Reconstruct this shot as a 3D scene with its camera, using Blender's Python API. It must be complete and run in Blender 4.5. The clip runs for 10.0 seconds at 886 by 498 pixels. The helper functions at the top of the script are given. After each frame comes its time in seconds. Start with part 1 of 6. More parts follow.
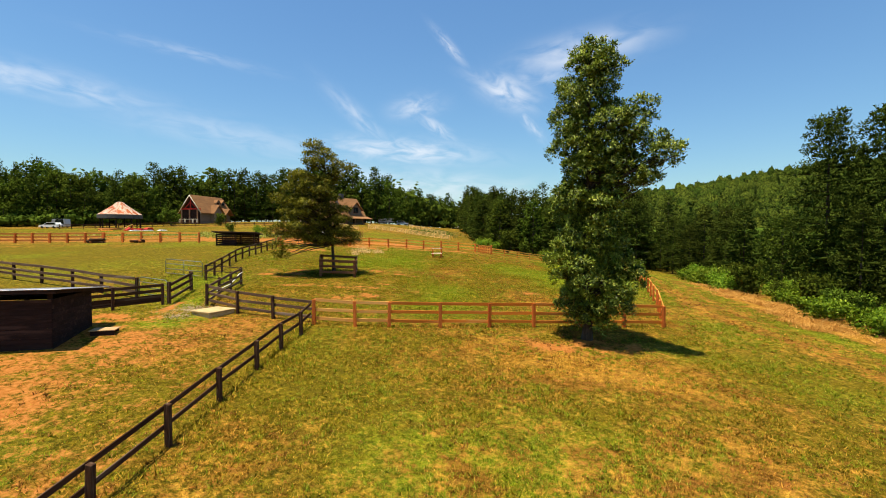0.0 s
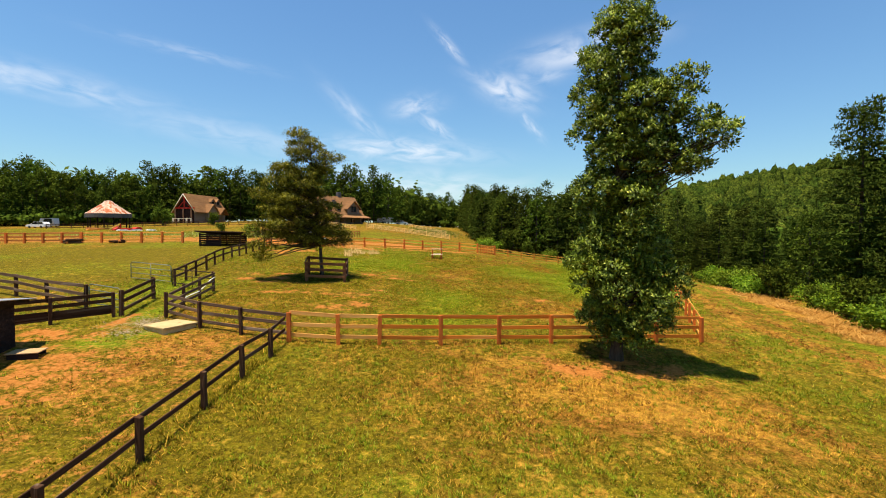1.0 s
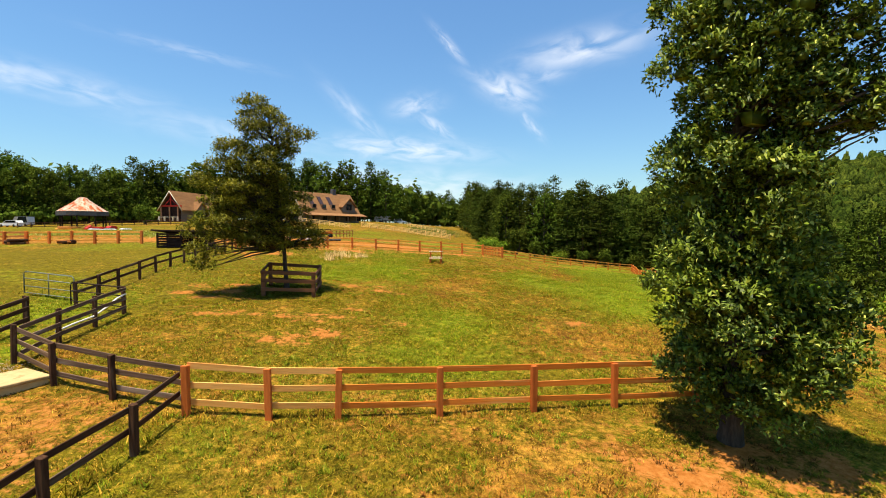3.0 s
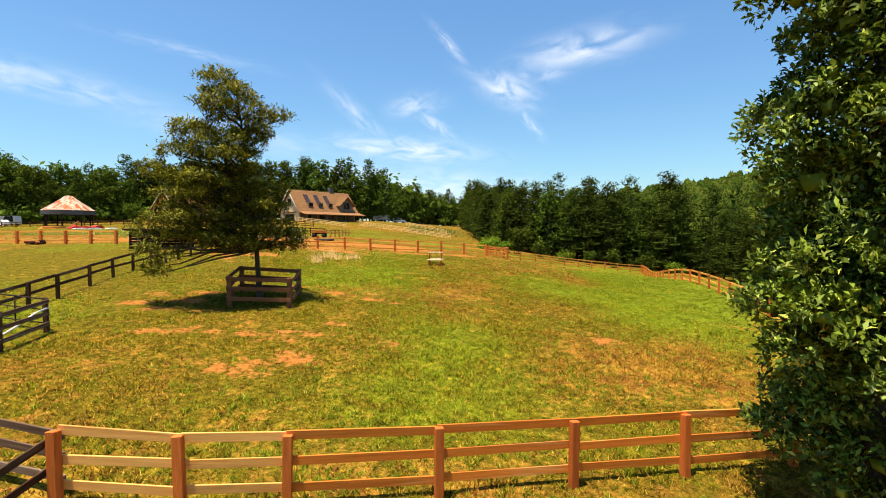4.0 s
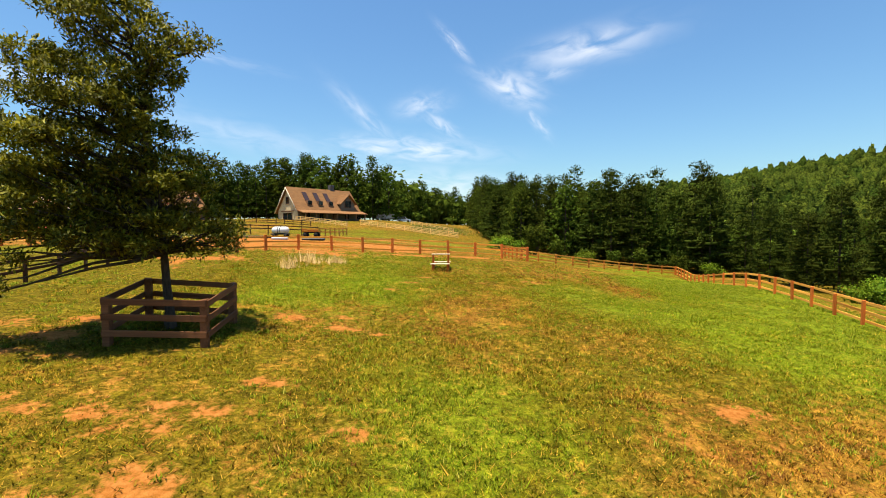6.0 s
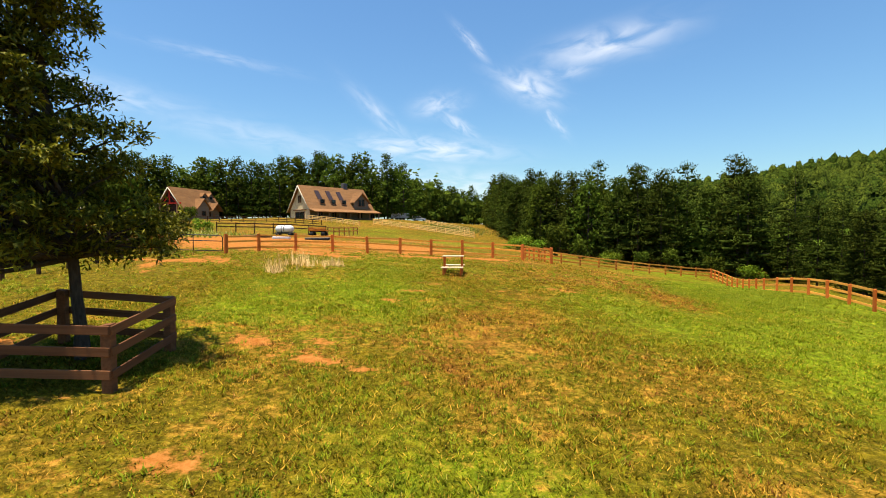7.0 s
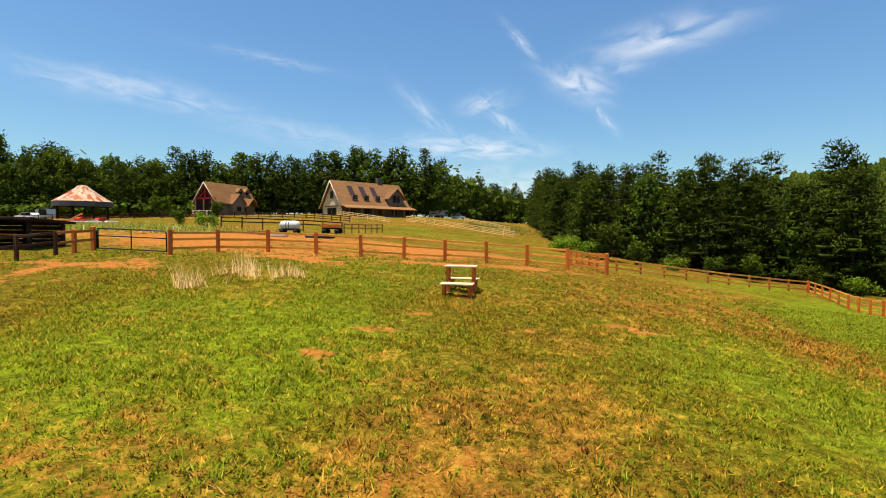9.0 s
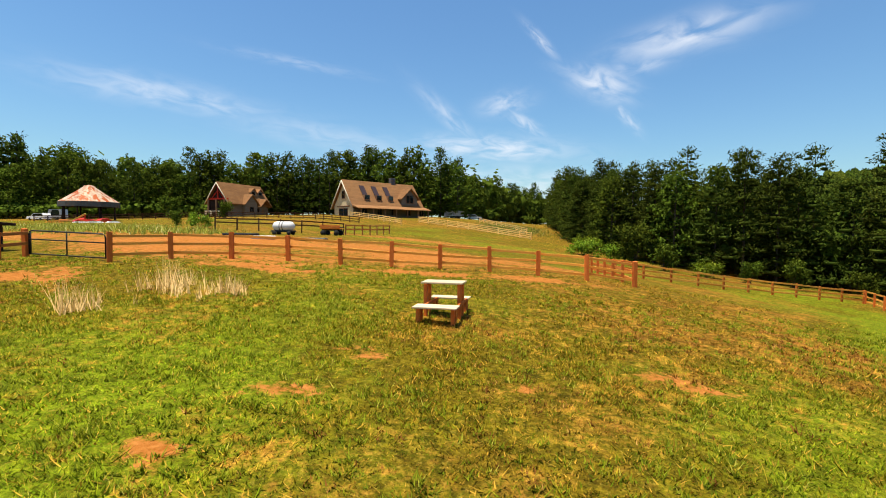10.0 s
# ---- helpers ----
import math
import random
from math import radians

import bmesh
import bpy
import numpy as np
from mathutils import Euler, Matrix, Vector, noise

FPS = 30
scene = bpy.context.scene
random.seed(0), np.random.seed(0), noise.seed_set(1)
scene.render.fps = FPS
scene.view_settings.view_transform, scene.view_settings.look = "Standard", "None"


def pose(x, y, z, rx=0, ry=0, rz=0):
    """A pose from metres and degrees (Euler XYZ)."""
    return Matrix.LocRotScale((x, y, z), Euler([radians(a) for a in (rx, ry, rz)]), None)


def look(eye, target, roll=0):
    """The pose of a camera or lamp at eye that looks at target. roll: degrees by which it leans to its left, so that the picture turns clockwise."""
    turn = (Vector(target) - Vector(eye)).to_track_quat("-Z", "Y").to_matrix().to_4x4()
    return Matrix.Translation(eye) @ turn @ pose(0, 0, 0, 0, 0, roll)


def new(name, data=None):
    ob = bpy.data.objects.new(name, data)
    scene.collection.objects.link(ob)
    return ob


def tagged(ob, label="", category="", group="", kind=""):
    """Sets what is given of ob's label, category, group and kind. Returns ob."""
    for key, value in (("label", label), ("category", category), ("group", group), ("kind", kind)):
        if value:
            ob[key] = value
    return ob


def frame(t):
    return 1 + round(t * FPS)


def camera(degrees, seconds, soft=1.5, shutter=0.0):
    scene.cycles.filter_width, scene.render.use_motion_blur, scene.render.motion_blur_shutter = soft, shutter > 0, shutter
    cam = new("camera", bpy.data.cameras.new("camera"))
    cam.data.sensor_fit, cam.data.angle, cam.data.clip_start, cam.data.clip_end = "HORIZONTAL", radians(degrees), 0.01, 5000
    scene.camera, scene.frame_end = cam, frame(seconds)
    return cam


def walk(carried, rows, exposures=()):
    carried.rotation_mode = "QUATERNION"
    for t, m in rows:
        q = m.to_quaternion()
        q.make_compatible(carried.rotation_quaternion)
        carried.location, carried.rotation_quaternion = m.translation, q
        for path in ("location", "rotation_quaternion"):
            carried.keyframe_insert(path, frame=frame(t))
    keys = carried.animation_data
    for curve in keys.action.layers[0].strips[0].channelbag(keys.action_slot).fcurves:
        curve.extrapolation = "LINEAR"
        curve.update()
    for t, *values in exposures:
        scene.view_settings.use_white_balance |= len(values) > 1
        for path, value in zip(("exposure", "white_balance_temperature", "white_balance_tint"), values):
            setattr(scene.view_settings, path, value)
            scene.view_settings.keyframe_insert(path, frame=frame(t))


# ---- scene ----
cam = camera(86.7, 10.0, soft=1.0)
# seconds, place in metres, turn in degrees
PATH = [
    (0.0, 0.000, 0.000, 4.930, 88.014, -0.085, 0.125),
    (0.5, -0.030, 2.095, 4.924, 87.977, -0.034, 0.118),
    (1.0, -0.050, 4.197, 4.922, 87.948, -0.033, 0.116),
    (1.5, -0.056, 6.299, 4.920, 87.930, -0.053, 0.137),
    (2.0, -0.070, 8.398, 4.929, 87.907, -0.044, 0.128),
    (2.5, -0.084, 10.509, 4.932, 87.885, -0.063, 0.106),
    (4.0, -0.097, 16.860, 4.858, 87.810, 0.019, 0.138),
    (4.5, -0.123, 18.966, 4.830, 87.792, 0.006, 0.166),
    (5.0, -0.158, 21.092, 4.792, 87.788, -0.011, 0.179),
    (6.5, -0.149, 27.637, 4.543, 87.770, 0.446, 1.808),
    (7.0, -0.011, 29.857, 4.527, 87.749, 0.300, 2.944),
    (7.5, 0.237, 32.116, 4.514, 87.719, 0.024, 4.330),
    (8.0, 0.524, 34.420, 4.501, 87.678, -0.061, 5.741),
    (8.5, 0.838, 36.779, 4.477, 87.642, -0.212, 7.152),
    (9.0, 1.164, 39.169, 4.468, 87.596, -0.407, 8.382),
    (9.5, 1.479, 41.535, 4.502, 87.597, -0.547, 9.470),
    (10.0, 1.760, 43.869, 4.587, 87.658, -0.480, 10.735),
]
walk(cam, [(t, pose(x, y, z, rx, ry, rz)) for t, x, y, z, rx, ry, rz in PATH],
     exposures=[(0.0, 0.66), (1.0, 0.72), (2.5, 0.80), (4.5, 0.93), (6.0, 0.84), (7.5, 0.84), (9.0, 0.64), (10.0, 0.68)])

# ---- world, sun, exposure ----
SUN_ELEV, SUN_AZ = 79.0, -122.0          # degrees; azimuth from +y towards +x, where the sun stands
sun_dir = Vector((math.sin(radians(SUN_AZ)) * math.cos(radians(SUN_ELEV)),
                  math.cos(radians(SUN_AZ)) * math.cos(radians(SUN_ELEV)),
                  math.sin(radians(SUN_ELEV))))
sun_data = bpy.data.lights.new("sun", "SUN")
sun_data.energy, sun_data.angle, sun_data.color = 5.0, radians(0.5), (1.0, 0.90, 0.72)
sun = new("sun", sun_data)
sun.matrix_world = look(sun_dir * 200, (0, 0, 0))


class Graph:
    """Short hand for node trees."""

    def __init__(self, tree):
        self.tree = tree
        tree.nodes.clear()

    def node(self, kind, inputs=None, **settings):
        n = self.tree.nodes.new(kind)
        for k, v in settings.items():
            setattr(n, k, v)
        for k, v in (inputs or {}).items():
            if isinstance(v, bpy.types.NodeSocket):
                self.tree.links.new(v, n.inputs[k])
            else:
                n.inputs[k].default_value = v
        return n

    def math(self, op, a, b=0.0, c=0.0, clamp=False):
        return self.node("ShaderNodeMath", {0: a, 1: b, 2: c}, operation=op, use_clamp=clamp).outputs[0]

    def vec(self, op, a, b=(0, 0, 0)):
        return self.node("ShaderNodeVectorMath", {0: a, 1: b}, operation=op)

    def mix(self, f, a, b):
        n = self.node("ShaderNodeMix", {0: f}, data_type="RGBA")
        for i, v in ((6, a), (7, b)):
            if isinstance(v, bpy.types.NodeSocket):
                self.tree.links.new(v, n.inputs[i])
            else:
                n.inputs[i].default_value = (*v, 1.0)[:4]
        return n.outputs[2]

    def step(self, v, lo, hi):
        return self.node("ShaderNodeMapRange", {0: v, 1: lo, 2: hi, 3: 0.0, 4: 1.0}, interpolation_type="SMOOTHSTEP").outputs[0]

    def noise(self, co, scale, detail=3.0, rough=0.55, warp=0.0):
        return self.node("ShaderNodeTexNoise", {"Vector": co, "Scale": scale, "Detail": detail, "Roughness": rough, "Distortion": warp}).outputs[0]


world = bpy.data.worlds.new("world")
scene.world = world
world.use_nodes = True
g = Graph(world.node_tree)
sky = g.node("ShaderNodeTexSky", sky_type="NISHITA", sun_disc=False, sun_elevation=radians(SUN_ELEV),
             sun_rotation=radians(SUN_AZ), altitude=300.0, air_density=1.5, dust_density=0.2, ozone_density=3.5)
way = g.vec("NORMALIZE", g.node("ShaderNodeTexCoord").outputs["Generated"]).outputs[0]


def cirrus(azimuth, height, lean, length, width, amount, scale):
    """A wisp of cirrus: where it stands in the sky (degrees), its lean, half length and width (degrees)."""
    a, e, l = radians(azimuth), radians(height), radians(lean)
    right = Vector((math.cos(a), -math.sin(a), 0))
    up = Vector((-math.sin(a) * math.sin(e), -math.cos(a) * math.sin(e), math.cos(e)))
    ahead = right.cross(up) * -1
    u_axis, v_axis = right * math.cos(l) + up * math.sin(l), up * math.cos(l) - right * math.sin(l)
    u = g.math("DIVIDE", g.vec("DOT_PRODUCT", way, u_axis).outputs["Value"], math.sin(radians(length)))
    v = g.math("DIVIDE", g.vec("DOT_PRODUCT", way, v_axis).outputs["Value"], math.sin(radians(width)))
    co = g.node("ShaderNodeCombineXYZ", {0: g.math("MULTIPLY", u, scale * 0.42 * (length / width) ** 0.6), 1: g.math("MULTIPLY", v, scale * 0.62), 2: azimuth}).outputs[0]
    n = g.noise(co, 1.0, 4.0, 0.5, 0.6)
    r2 = g.math("ADD", g.math("MULTIPLY", u, u), g.math("MULTIPLY", v, v))
    body = g.math("POWER", 0.22, r2)
    body = g.math("MULTIPLY", body, g.step(g.vec("DOT_PRODUCT", way, ahead).outputs["Value"], 0.0, 0.3))
    return g.math("MULTIPLY", g.math("MULTIPLY", body, g.step(n, 0.22, 0.72)), amount * 0.74)


wisps = [cirrus(7.6, 16.4, -24, 3.6, 1.7, 1.15, 1.8), cirrus(4.6, 17.6, -24, 3.2, 0.9, 0.28, 1.8), cirrus(16.0, 20.2, 7, 7.0, 1.8, 1.0, 1.7), cirrus(11.8, 18.0, 12, 4.0, 1.2, 0.6, 1.6), cirrus(0.6, 21.4, -47, 2.6, 0.5, 0.75, 1.4),
         cirrus(-3.4, 14.8, 10, 3.0, 1.3, 0.7, 2.0), cirrus(-10.2, 13.4, -42, 5.0, 1.0, 0.5, 1.8), cirrus(-5.0, 9.8, -3, 9.5, 1.5, 1.0, 2.4),
         cirrus(-41.0, 13.6, -4, 10.0, 1.5, 0.62, 2.2), cirrus(-28.0, 18.4, -5, 7.5, 0.6, 0.26, 2.0), cirrus(-24.0, 10.6, -8, 13.0, 1.8, 0.34, 2.4),
         cirrus(-3.0, 5.4, -3, 16.0, 2.4, 0.8, 2.2), cirrus(10.4, 12.6, -52, 2.2, 0.6, 0.7, 1.6), cirrus(-1.0, 12.6, -35, 3.0, 0.8, 0.6, 1.8),
         cirrus(70, 25, 10, 14, 3, 0.7, 2.2), cirrus(150, 30, -12, 16, 3, 0.7, 2.2), cirrus(-110, 28, 5, 15, 3, 0.7, 2.2)]
cover = wisps[0]
for w in wisps[1:]:
    cover = g.math("MAXIMUM", cover, w)
sky_colour = g.node("ShaderNodeMix", {0: 1.0}, data_type="RGBA", blend_type="MULTIPLY")
world.node_tree.links.new(sky.outputs[0], sky_colour.inputs[6])
sky_colour.inputs[7].default_value = (0.75, 1.01, 1.21, 1.0)
with_clouds = g.mix(cover, sky_colour.outputs[2], (9.0, 9.2, 9.6))
background = g.node("ShaderNodeBackground", {"Color": with_clouds, "Strength": 0.071})
g.node("ShaderNodeOutputWorld", {"Surface": background.outputs[0]})


# ---- materials ----
def material(name, rough=0.8, metal=0.0, spec=0.3):
    m = bpy.data.materials.new(name)
    m.use_nodes = True
    gr = Graph(m.node_tree)
    shader = gr.node("ShaderNodeBsdfPrincipled", {"Roughness": rough, "Metallic": metal, "Specular IOR Level": spec})
    out = gr.node("ShaderNodeOutputMaterial", {"Surface": shader.outputs[0]})
    return m, gr, shader, out


def bump(gr, shader, height, strength, distance):
    b = gr.node("ShaderNodeBump", {"Height": height, "Strength": strength, "Distance": distance})
    gr.tree.links.new(b.outputs[0], shader.inputs["Normal"])


def mottled(name, c1, c2, scale, c3=None, rough=0.8, metal=0.0, spec=0.15, stretch=(1, 1, 1), bump_by=0.3, depth=0.01, stain=(0.52, 0.72)):
    """Two tones mixed at two scales, a third one as stains."""
    m, gr, sh, _ = material(name, rough, metal, spec)
    co = gr.vec("MULTIPLY", gr.node("ShaderNodeTexCoord").outputs["Object"], stretch).outputs[0]
    rnd = gr.node("ShaderNodeObjectInfo").outputs["Random"]
    co = gr.vec("ADD", co, gr.node("ShaderNodeCombineXYZ", {0: gr.math("MULTIPLY", rnd, 37.0), 1: gr.math("MULTIPLY", rnd, 91.0), 2: 0.0}).outputs[0]).outputs[0]
    fine, broad = gr.noise(co, scale, 5.0, 0.65), gr.noise(co, scale * 0.13, 3.0)
    col = gr.mix(gr.step(gr.math("ADD", gr.math("MULTIPLY", fine, 0.6), gr.math("MULTIPLY", broad, 0.5)), 0.35, 0.75), c1, c2)
    if c3:
        col = gr.mix(gr.step(gr.noise(co, scale * 0.35, 4.0, 0.6, 0.5), *stain), col, c3)
    hsv = gr.node("ShaderNodeHueSaturation", {"Color": col, "Value": gr.math("ADD", gr.math("MULTIPLY", rnd, 0.35), 0.82)})
    gr.tree.links.new(hsv.outputs[0], sh.inputs["Base Color"])
    bump(gr, sh, fine, bump_by, depth)
    return m


def leafy(name, dark, light, tip, gloss=0.45, through_light=0.25, spec=0.3, vary=0.6, patch=0.7):
    """Leaves: colour by leaf and by broad patches, some light coming through."""
    m, gr, sh, out = material(name, gloss, 0.0, spec)
    rnd = gr.node("ShaderNodeNewGeometry").outputs["Random Per Island"]
    own = gr.node("ShaderNodeObjectInfo").outputs["Random"]
    co = gr.node("ShaderNodeTexCoord").outputs["Object"]
    col = gr.mix(gr.step(gr.math("ADD", gr.math("MULTIPLY", rnd, vary), gr.math("MULTIPLY", gr.noise(co, patch, 2.0), 1.2 - vary)), 0.3, 0.85), dark, light)
    col = gr.mix(gr.step(rnd, 0.90, 0.97), col, tip)
    hsv = gr.node("ShaderNodeHueSaturation", {"Color": col, "Value": gr.math("ADD", gr.math("MULTIPLY", own, 0.5), 0.75),
                                              "Hue": gr.math("ADD", gr.math("MULTIPLY", own, 0.03), 0.485)})
    gr.tree.links.new(hsv.outputs[0], sh.inputs["Base Color"])
    tr = gr.node("ShaderNodeBsdfTranslucent", {"Color": hsv.outputs[0]})
    mx = gr.node("ShaderNodeMixShader", {0: through_light, 1: sh.outputs[0], 2: tr.outputs[0]})
    gr.tree.links.new(mx.outputs[0], out.inputs["Surface"])
    return m


def turf(name, blades):
    """Pasture: lush and dull green, dry straw, dead brown stalks and bare orange clay, by the attributes soil, dry and lush."""
    m, gr, sh, out = material(name, 0.95, 0.0, 0.03)
    co = gr.node("ShaderNodeNewGeometry").outputs["Position"]
    soil, dry, lush = [gr.node("ShaderNodeAttribute", attribute_name=a).outputs["Fac"] for a in ("soil", "dry", "lush")]
    n1, n2, n3, n4 = gr.noise(co, 0.35, 4.0), gr.noise(co, 1.3, 5.0, 0.65), gr.noise(co, 5.5, 5.0, 0.7), gr.noise(co, 26.0, 3.0, 0.6)
    n5 = gr.noise(gr.vec("ADD", co, (31.0, 17.0, 5.0)).outputs[0], 0.8, 5.0, 0.65)
    centred = lambda n, k: gr.math("MULTIPLY", gr.math("SUBTRACT", n, 0.5), k)
    d = gr.math("ADD", dry, gr.math("ADD", centred(n1, 1.0), centred(n2, 2.0)))
    d = gr.math("ADD", d, centred(n3, 1.4))
    s = gr.math("ADD", soil, gr.math("ADD", centred(n2, 1.5), centred(n3, 1.5)))
    green = gr.mix(gr.step(n3, 0.3, 0.7), (0.064, 0.050, 0.004), (0.172, 0.128, 0.006))
    bright = gr.mix(gr.step(n3, 0.3, 0.7), (0.076, 0.106, 0.004), (0.196, 0.245, 0.008))
    green = gr.mix(gr.step(gr.math("ADD", lush, centred(n2, 1.2)), 0.20, 0.75), green, bright)
    straw = gr.mix(gr.step(n3, 0.3, 0.75), (0.235, 0.108, 0.010), (0.455, 0.235, 0.034))
    col = gr.mix(gr.step(d, 0.15, 0.75), green, straw)
    brown = gr.mix(gr.step(n3, 0.3, 0.7), (0.105, 0.046, 0.006), (0.260, 0.112, 0.016))
    col = gr.mix(gr.math("MULTIPLY", gr.step(gr.math("ADD", n5, centred(n3, 0.5)), 0.45, 0.62), gr.math("MULTIPLY", gr.step(dry, 0.05, 0.50), gr.math("SUBTRACT", 1.0, gr.step(dry, 0.58, 0.82)))), col, brown)
    n7 = gr.noise(gr.vec("ADD", co, (3.0, 91.0, 23.0)).outputs[0], 2.8, 6.0, 0.72)
    tone = gr.node("ShaderNodeHueSaturation", {"Color": col, "Value": gr.math("ADD", gr.math("ADD", gr.math("MULTIPLY", gr.step(n7, 0.36, 0.64), 0.62), gr.math("MULTIPLY", gr.step(n4, 0.35, 0.65), 0.42)), 0.44)})
    col = tone.outputs[0]
    clay = gr.mix(gr.step(n3, 0.25, 0.8), (0.280, 0.088, 0.012), (0.490, 0.200, 0.048))
    if blades:
        rnd = gr.node("ShaderNodeNewGeometry").outputs["Random Per Island"]
        col = gr.mix(gr.math("MULTIPLY", gr.step(rnd, 0.70, 1.0), 0.7), col, (0.43, 0.24, 0.032))
        col = gr.mix(gr.math("MULTIPLY", gr.step(rnd, 0.30, 0.0), 0.7), col, (0.10, 0.185, 0.005))
        hsv = gr.node("ShaderNodeHueSaturation", {"Color": col, "Value": gr.math("ADD", gr.math("MULTIPLY", gr.math("FRACT", gr.math("MULTIPLY", rnd, 7.0)), 1.15), 0.62)})
        gr.tree.links.new(hsv.outputs[0], sh.inputs["Base Color"])
        tr = gr.node("ShaderNodeBsdfTranslucent", {"Color": hsv.outputs[0]})
        mx = gr.node("ShaderNodeMixShader", {0: 0.2, 1: sh.outputs[0], 2: tr.outputs[0]})
        gr.tree.links.new(mx.outputs[0], out.inputs["Surface"])
    else:
        n8 = gr.noise(gr.vec("ADD", co, (13.0, 7.0, 3.0)).outputs[0], 11.0, 7.0, 0.78)
        col = gr.mix(gr.math("MULTIPLY", gr.step(n8, 0.52, 0.64), 0.60), col, (0.050, 0.034, 0.005))
        col = gr.mix(gr.math("MULTIPLY", gr.step(n8, 0.47, 0.36), 0.40), col, (0.43, 0.30, 0.045))
        n6 = gr.noise(gr.vec("ADD", co, (7.0, 53.0, 11.0)).outputs[0], 1.9, 6.0, 0.75)
        fleck = gr.math("MULTIPLY", gr.step(n6, 0.54, 0.66), gr.step(gr.math("SUBTRACT", dry, gr.math("MULTIPLY", lush, 0.5)), -0.12, 0.30))
        col = gr.mix(gr.math("MULTIPLY", fleck, 0.8), col, clay)
        col = gr.mix(gr.step(s, 0.34, 0.78), col, clay)
        gr.tree.links.new(col, sh.inputs["Base Color"])
        bump(gr, sh, gr.math("ADD", n3, gr.math("MULTIPLY", n4, 0.5)), 0.8, 0.08)
    return m


M_TURF, M_BLADES = turf("pasture_turf", False), turf("grass_blades", True)
M_STRAW = leafy("dry_straw", (0.58, 0.41, 0.15), (0.76, 0.57, 0.25), (0.82, 0.66, 0.34), 0.9, 0.3, 0.05)
M_HAY = leafy("bank_straw", (0.30, 0.125, 0.026), (0.52, 0.255, 0.065), (0.62, 0.37, 0.13), 0.9, 0.2, 0.03)
M_OAK = leafy("oak_leaf", (0.045, 0.066, 0.006), (0.225, 0.275, 0.024), (0.56, 0.55, 0.10), 0.50, 0.27, 0.2)
M_WILLOW = leafy("willow_oak_leaf", (0.070, 0.082, 0.004), (0.31, 0.315, 0.016), (0.56, 0.53, 0.05), 0.55, 0.36, 0.15)
M_WOODS = leafy("woodland_leaf", (0.040, 0.062, 0.007), (0.096, 0.134, 0.013), (0.135, 0.178, 0.019), 0.9, 0.24, 0.02, 0.35)
M_PINE = leafy("pine_needles", (0.033, 0.049, 0.007), (0.066, 0.090, 0.011), (0.085, 0.110, 0.014), 0.9, 0.22, 0.02, 0.35)
M_RIDGE, rg, rs, _ = material("ridge_foliage", 0.95, 0.0, 0.02)
tone = rg.node("ShaderNodeNewGeometry").outputs["Random Per Island"]
co = rg.node("ShaderNodeTexCoord").outputs["Object"]
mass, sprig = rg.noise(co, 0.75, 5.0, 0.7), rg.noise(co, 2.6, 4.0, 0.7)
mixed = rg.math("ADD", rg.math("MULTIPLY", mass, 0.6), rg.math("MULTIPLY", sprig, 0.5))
# hollows of the bump noise go near-black: shade between sprigs put into the colour
leaf_and_shade_col = rg.mix(rg.step(mixed, 0.44, 0.68), (0.010, 0.020, 0.003), rg.mix(tone, (0.055, 0.090, 0.010), (0.135, 0.160, 0.018)))
rg.tree.links.new(leaf_and_shade_col, rs.inputs["Base Color"])
bump(rg, rs, mixed, 1.0, 0.8)
M_SHRUB = leafy("shrub_leaf", (0.070, 0.125, 0.006), (0.19, 0.275, 0.012), (0.33, 0.39, 0.035), 0.7, 0.3, 0.1)
M_BARK = mottled("bark", (0.035, 0.026, 0.018), (0.105, 0.078, 0.052), 14.0, None, 0.95, stretch=(1, 1, 0.25), bump_by=0.9, depth=0.03)
M_DARK = mottled("weathered_dark_board", (0.034, 0.015, 0.008), (0.095, 0.045, 0.022), 16.0, (0.17, 0.11, 0.068), 0.9, spec=0.08, stretch=(0.12, 1, 1), bump_by=0.5)
M_DARKPOST = mottled("weathered_dark_post", (0.036, 0.016, 0.009), (0.10, 0.048, 0.024), 16.0, (0.18, 0.115, 0.07), 0.9, spec=0.08, stretch=(1, 1, 0.12), bump_by=0.5)
M_GREY = mottled("weathered_grey_board", (0.075, 0.042, 0.024), (0.185, 0.115, 0.070), 16.0, (0.30, 0.22, 0.155), 0.9, spec=0.08, stretch=(0.12, 1, 1), bump_by=0.5)
M_RED = mottled("stained_cedar_board", (0.50, 0.128, 0.014), (0.76, 0.235, 0.030), 14.0, (0.74, 0.33, 0.085), 0.8, stretch=(0.12, 1, 1), bump_by=0.4)
M_REDPOST = mottled("stained_cedar_post", (0.46, 0.100, 0.016), (0.68, 0.185, 0.034), 14.0, None, 0.8, stretch=(1, 1, 0.12), bump_by=0.4)
M_NEWBOARD = mottled("new_cedar_board", (0.76, 0.33, 0.070), (0.92, 0.47, 0.13), 14.0, (0.66, 0.22, 0.04), 0.8, stretch=(0.12, 1, 1), bump_by=0.4)
M_ORANGE = mottled("pale_orange_board", (0.80, 0.30, 0.040), (0.95, 0.46, 0.085), 12.0, (0.62, 0.20, 0.03), 0.8, stretch=(0.12, 1, 1))
M_TAN = mottled("fresh_pine_board", (0.72, 0.43, 0.13), (0.90, 0.60, 0.22), 12.0, None, 0.8, stretch=(0.12, 1, 1))
M_BROWN = mottled("brown_stained_board", (0.36, 0.115, 0.024), (0.60, 0.22, 0.055), 14.0, None, 0.8, stretch=(0.12, 1, 1), bump_by=0.4)
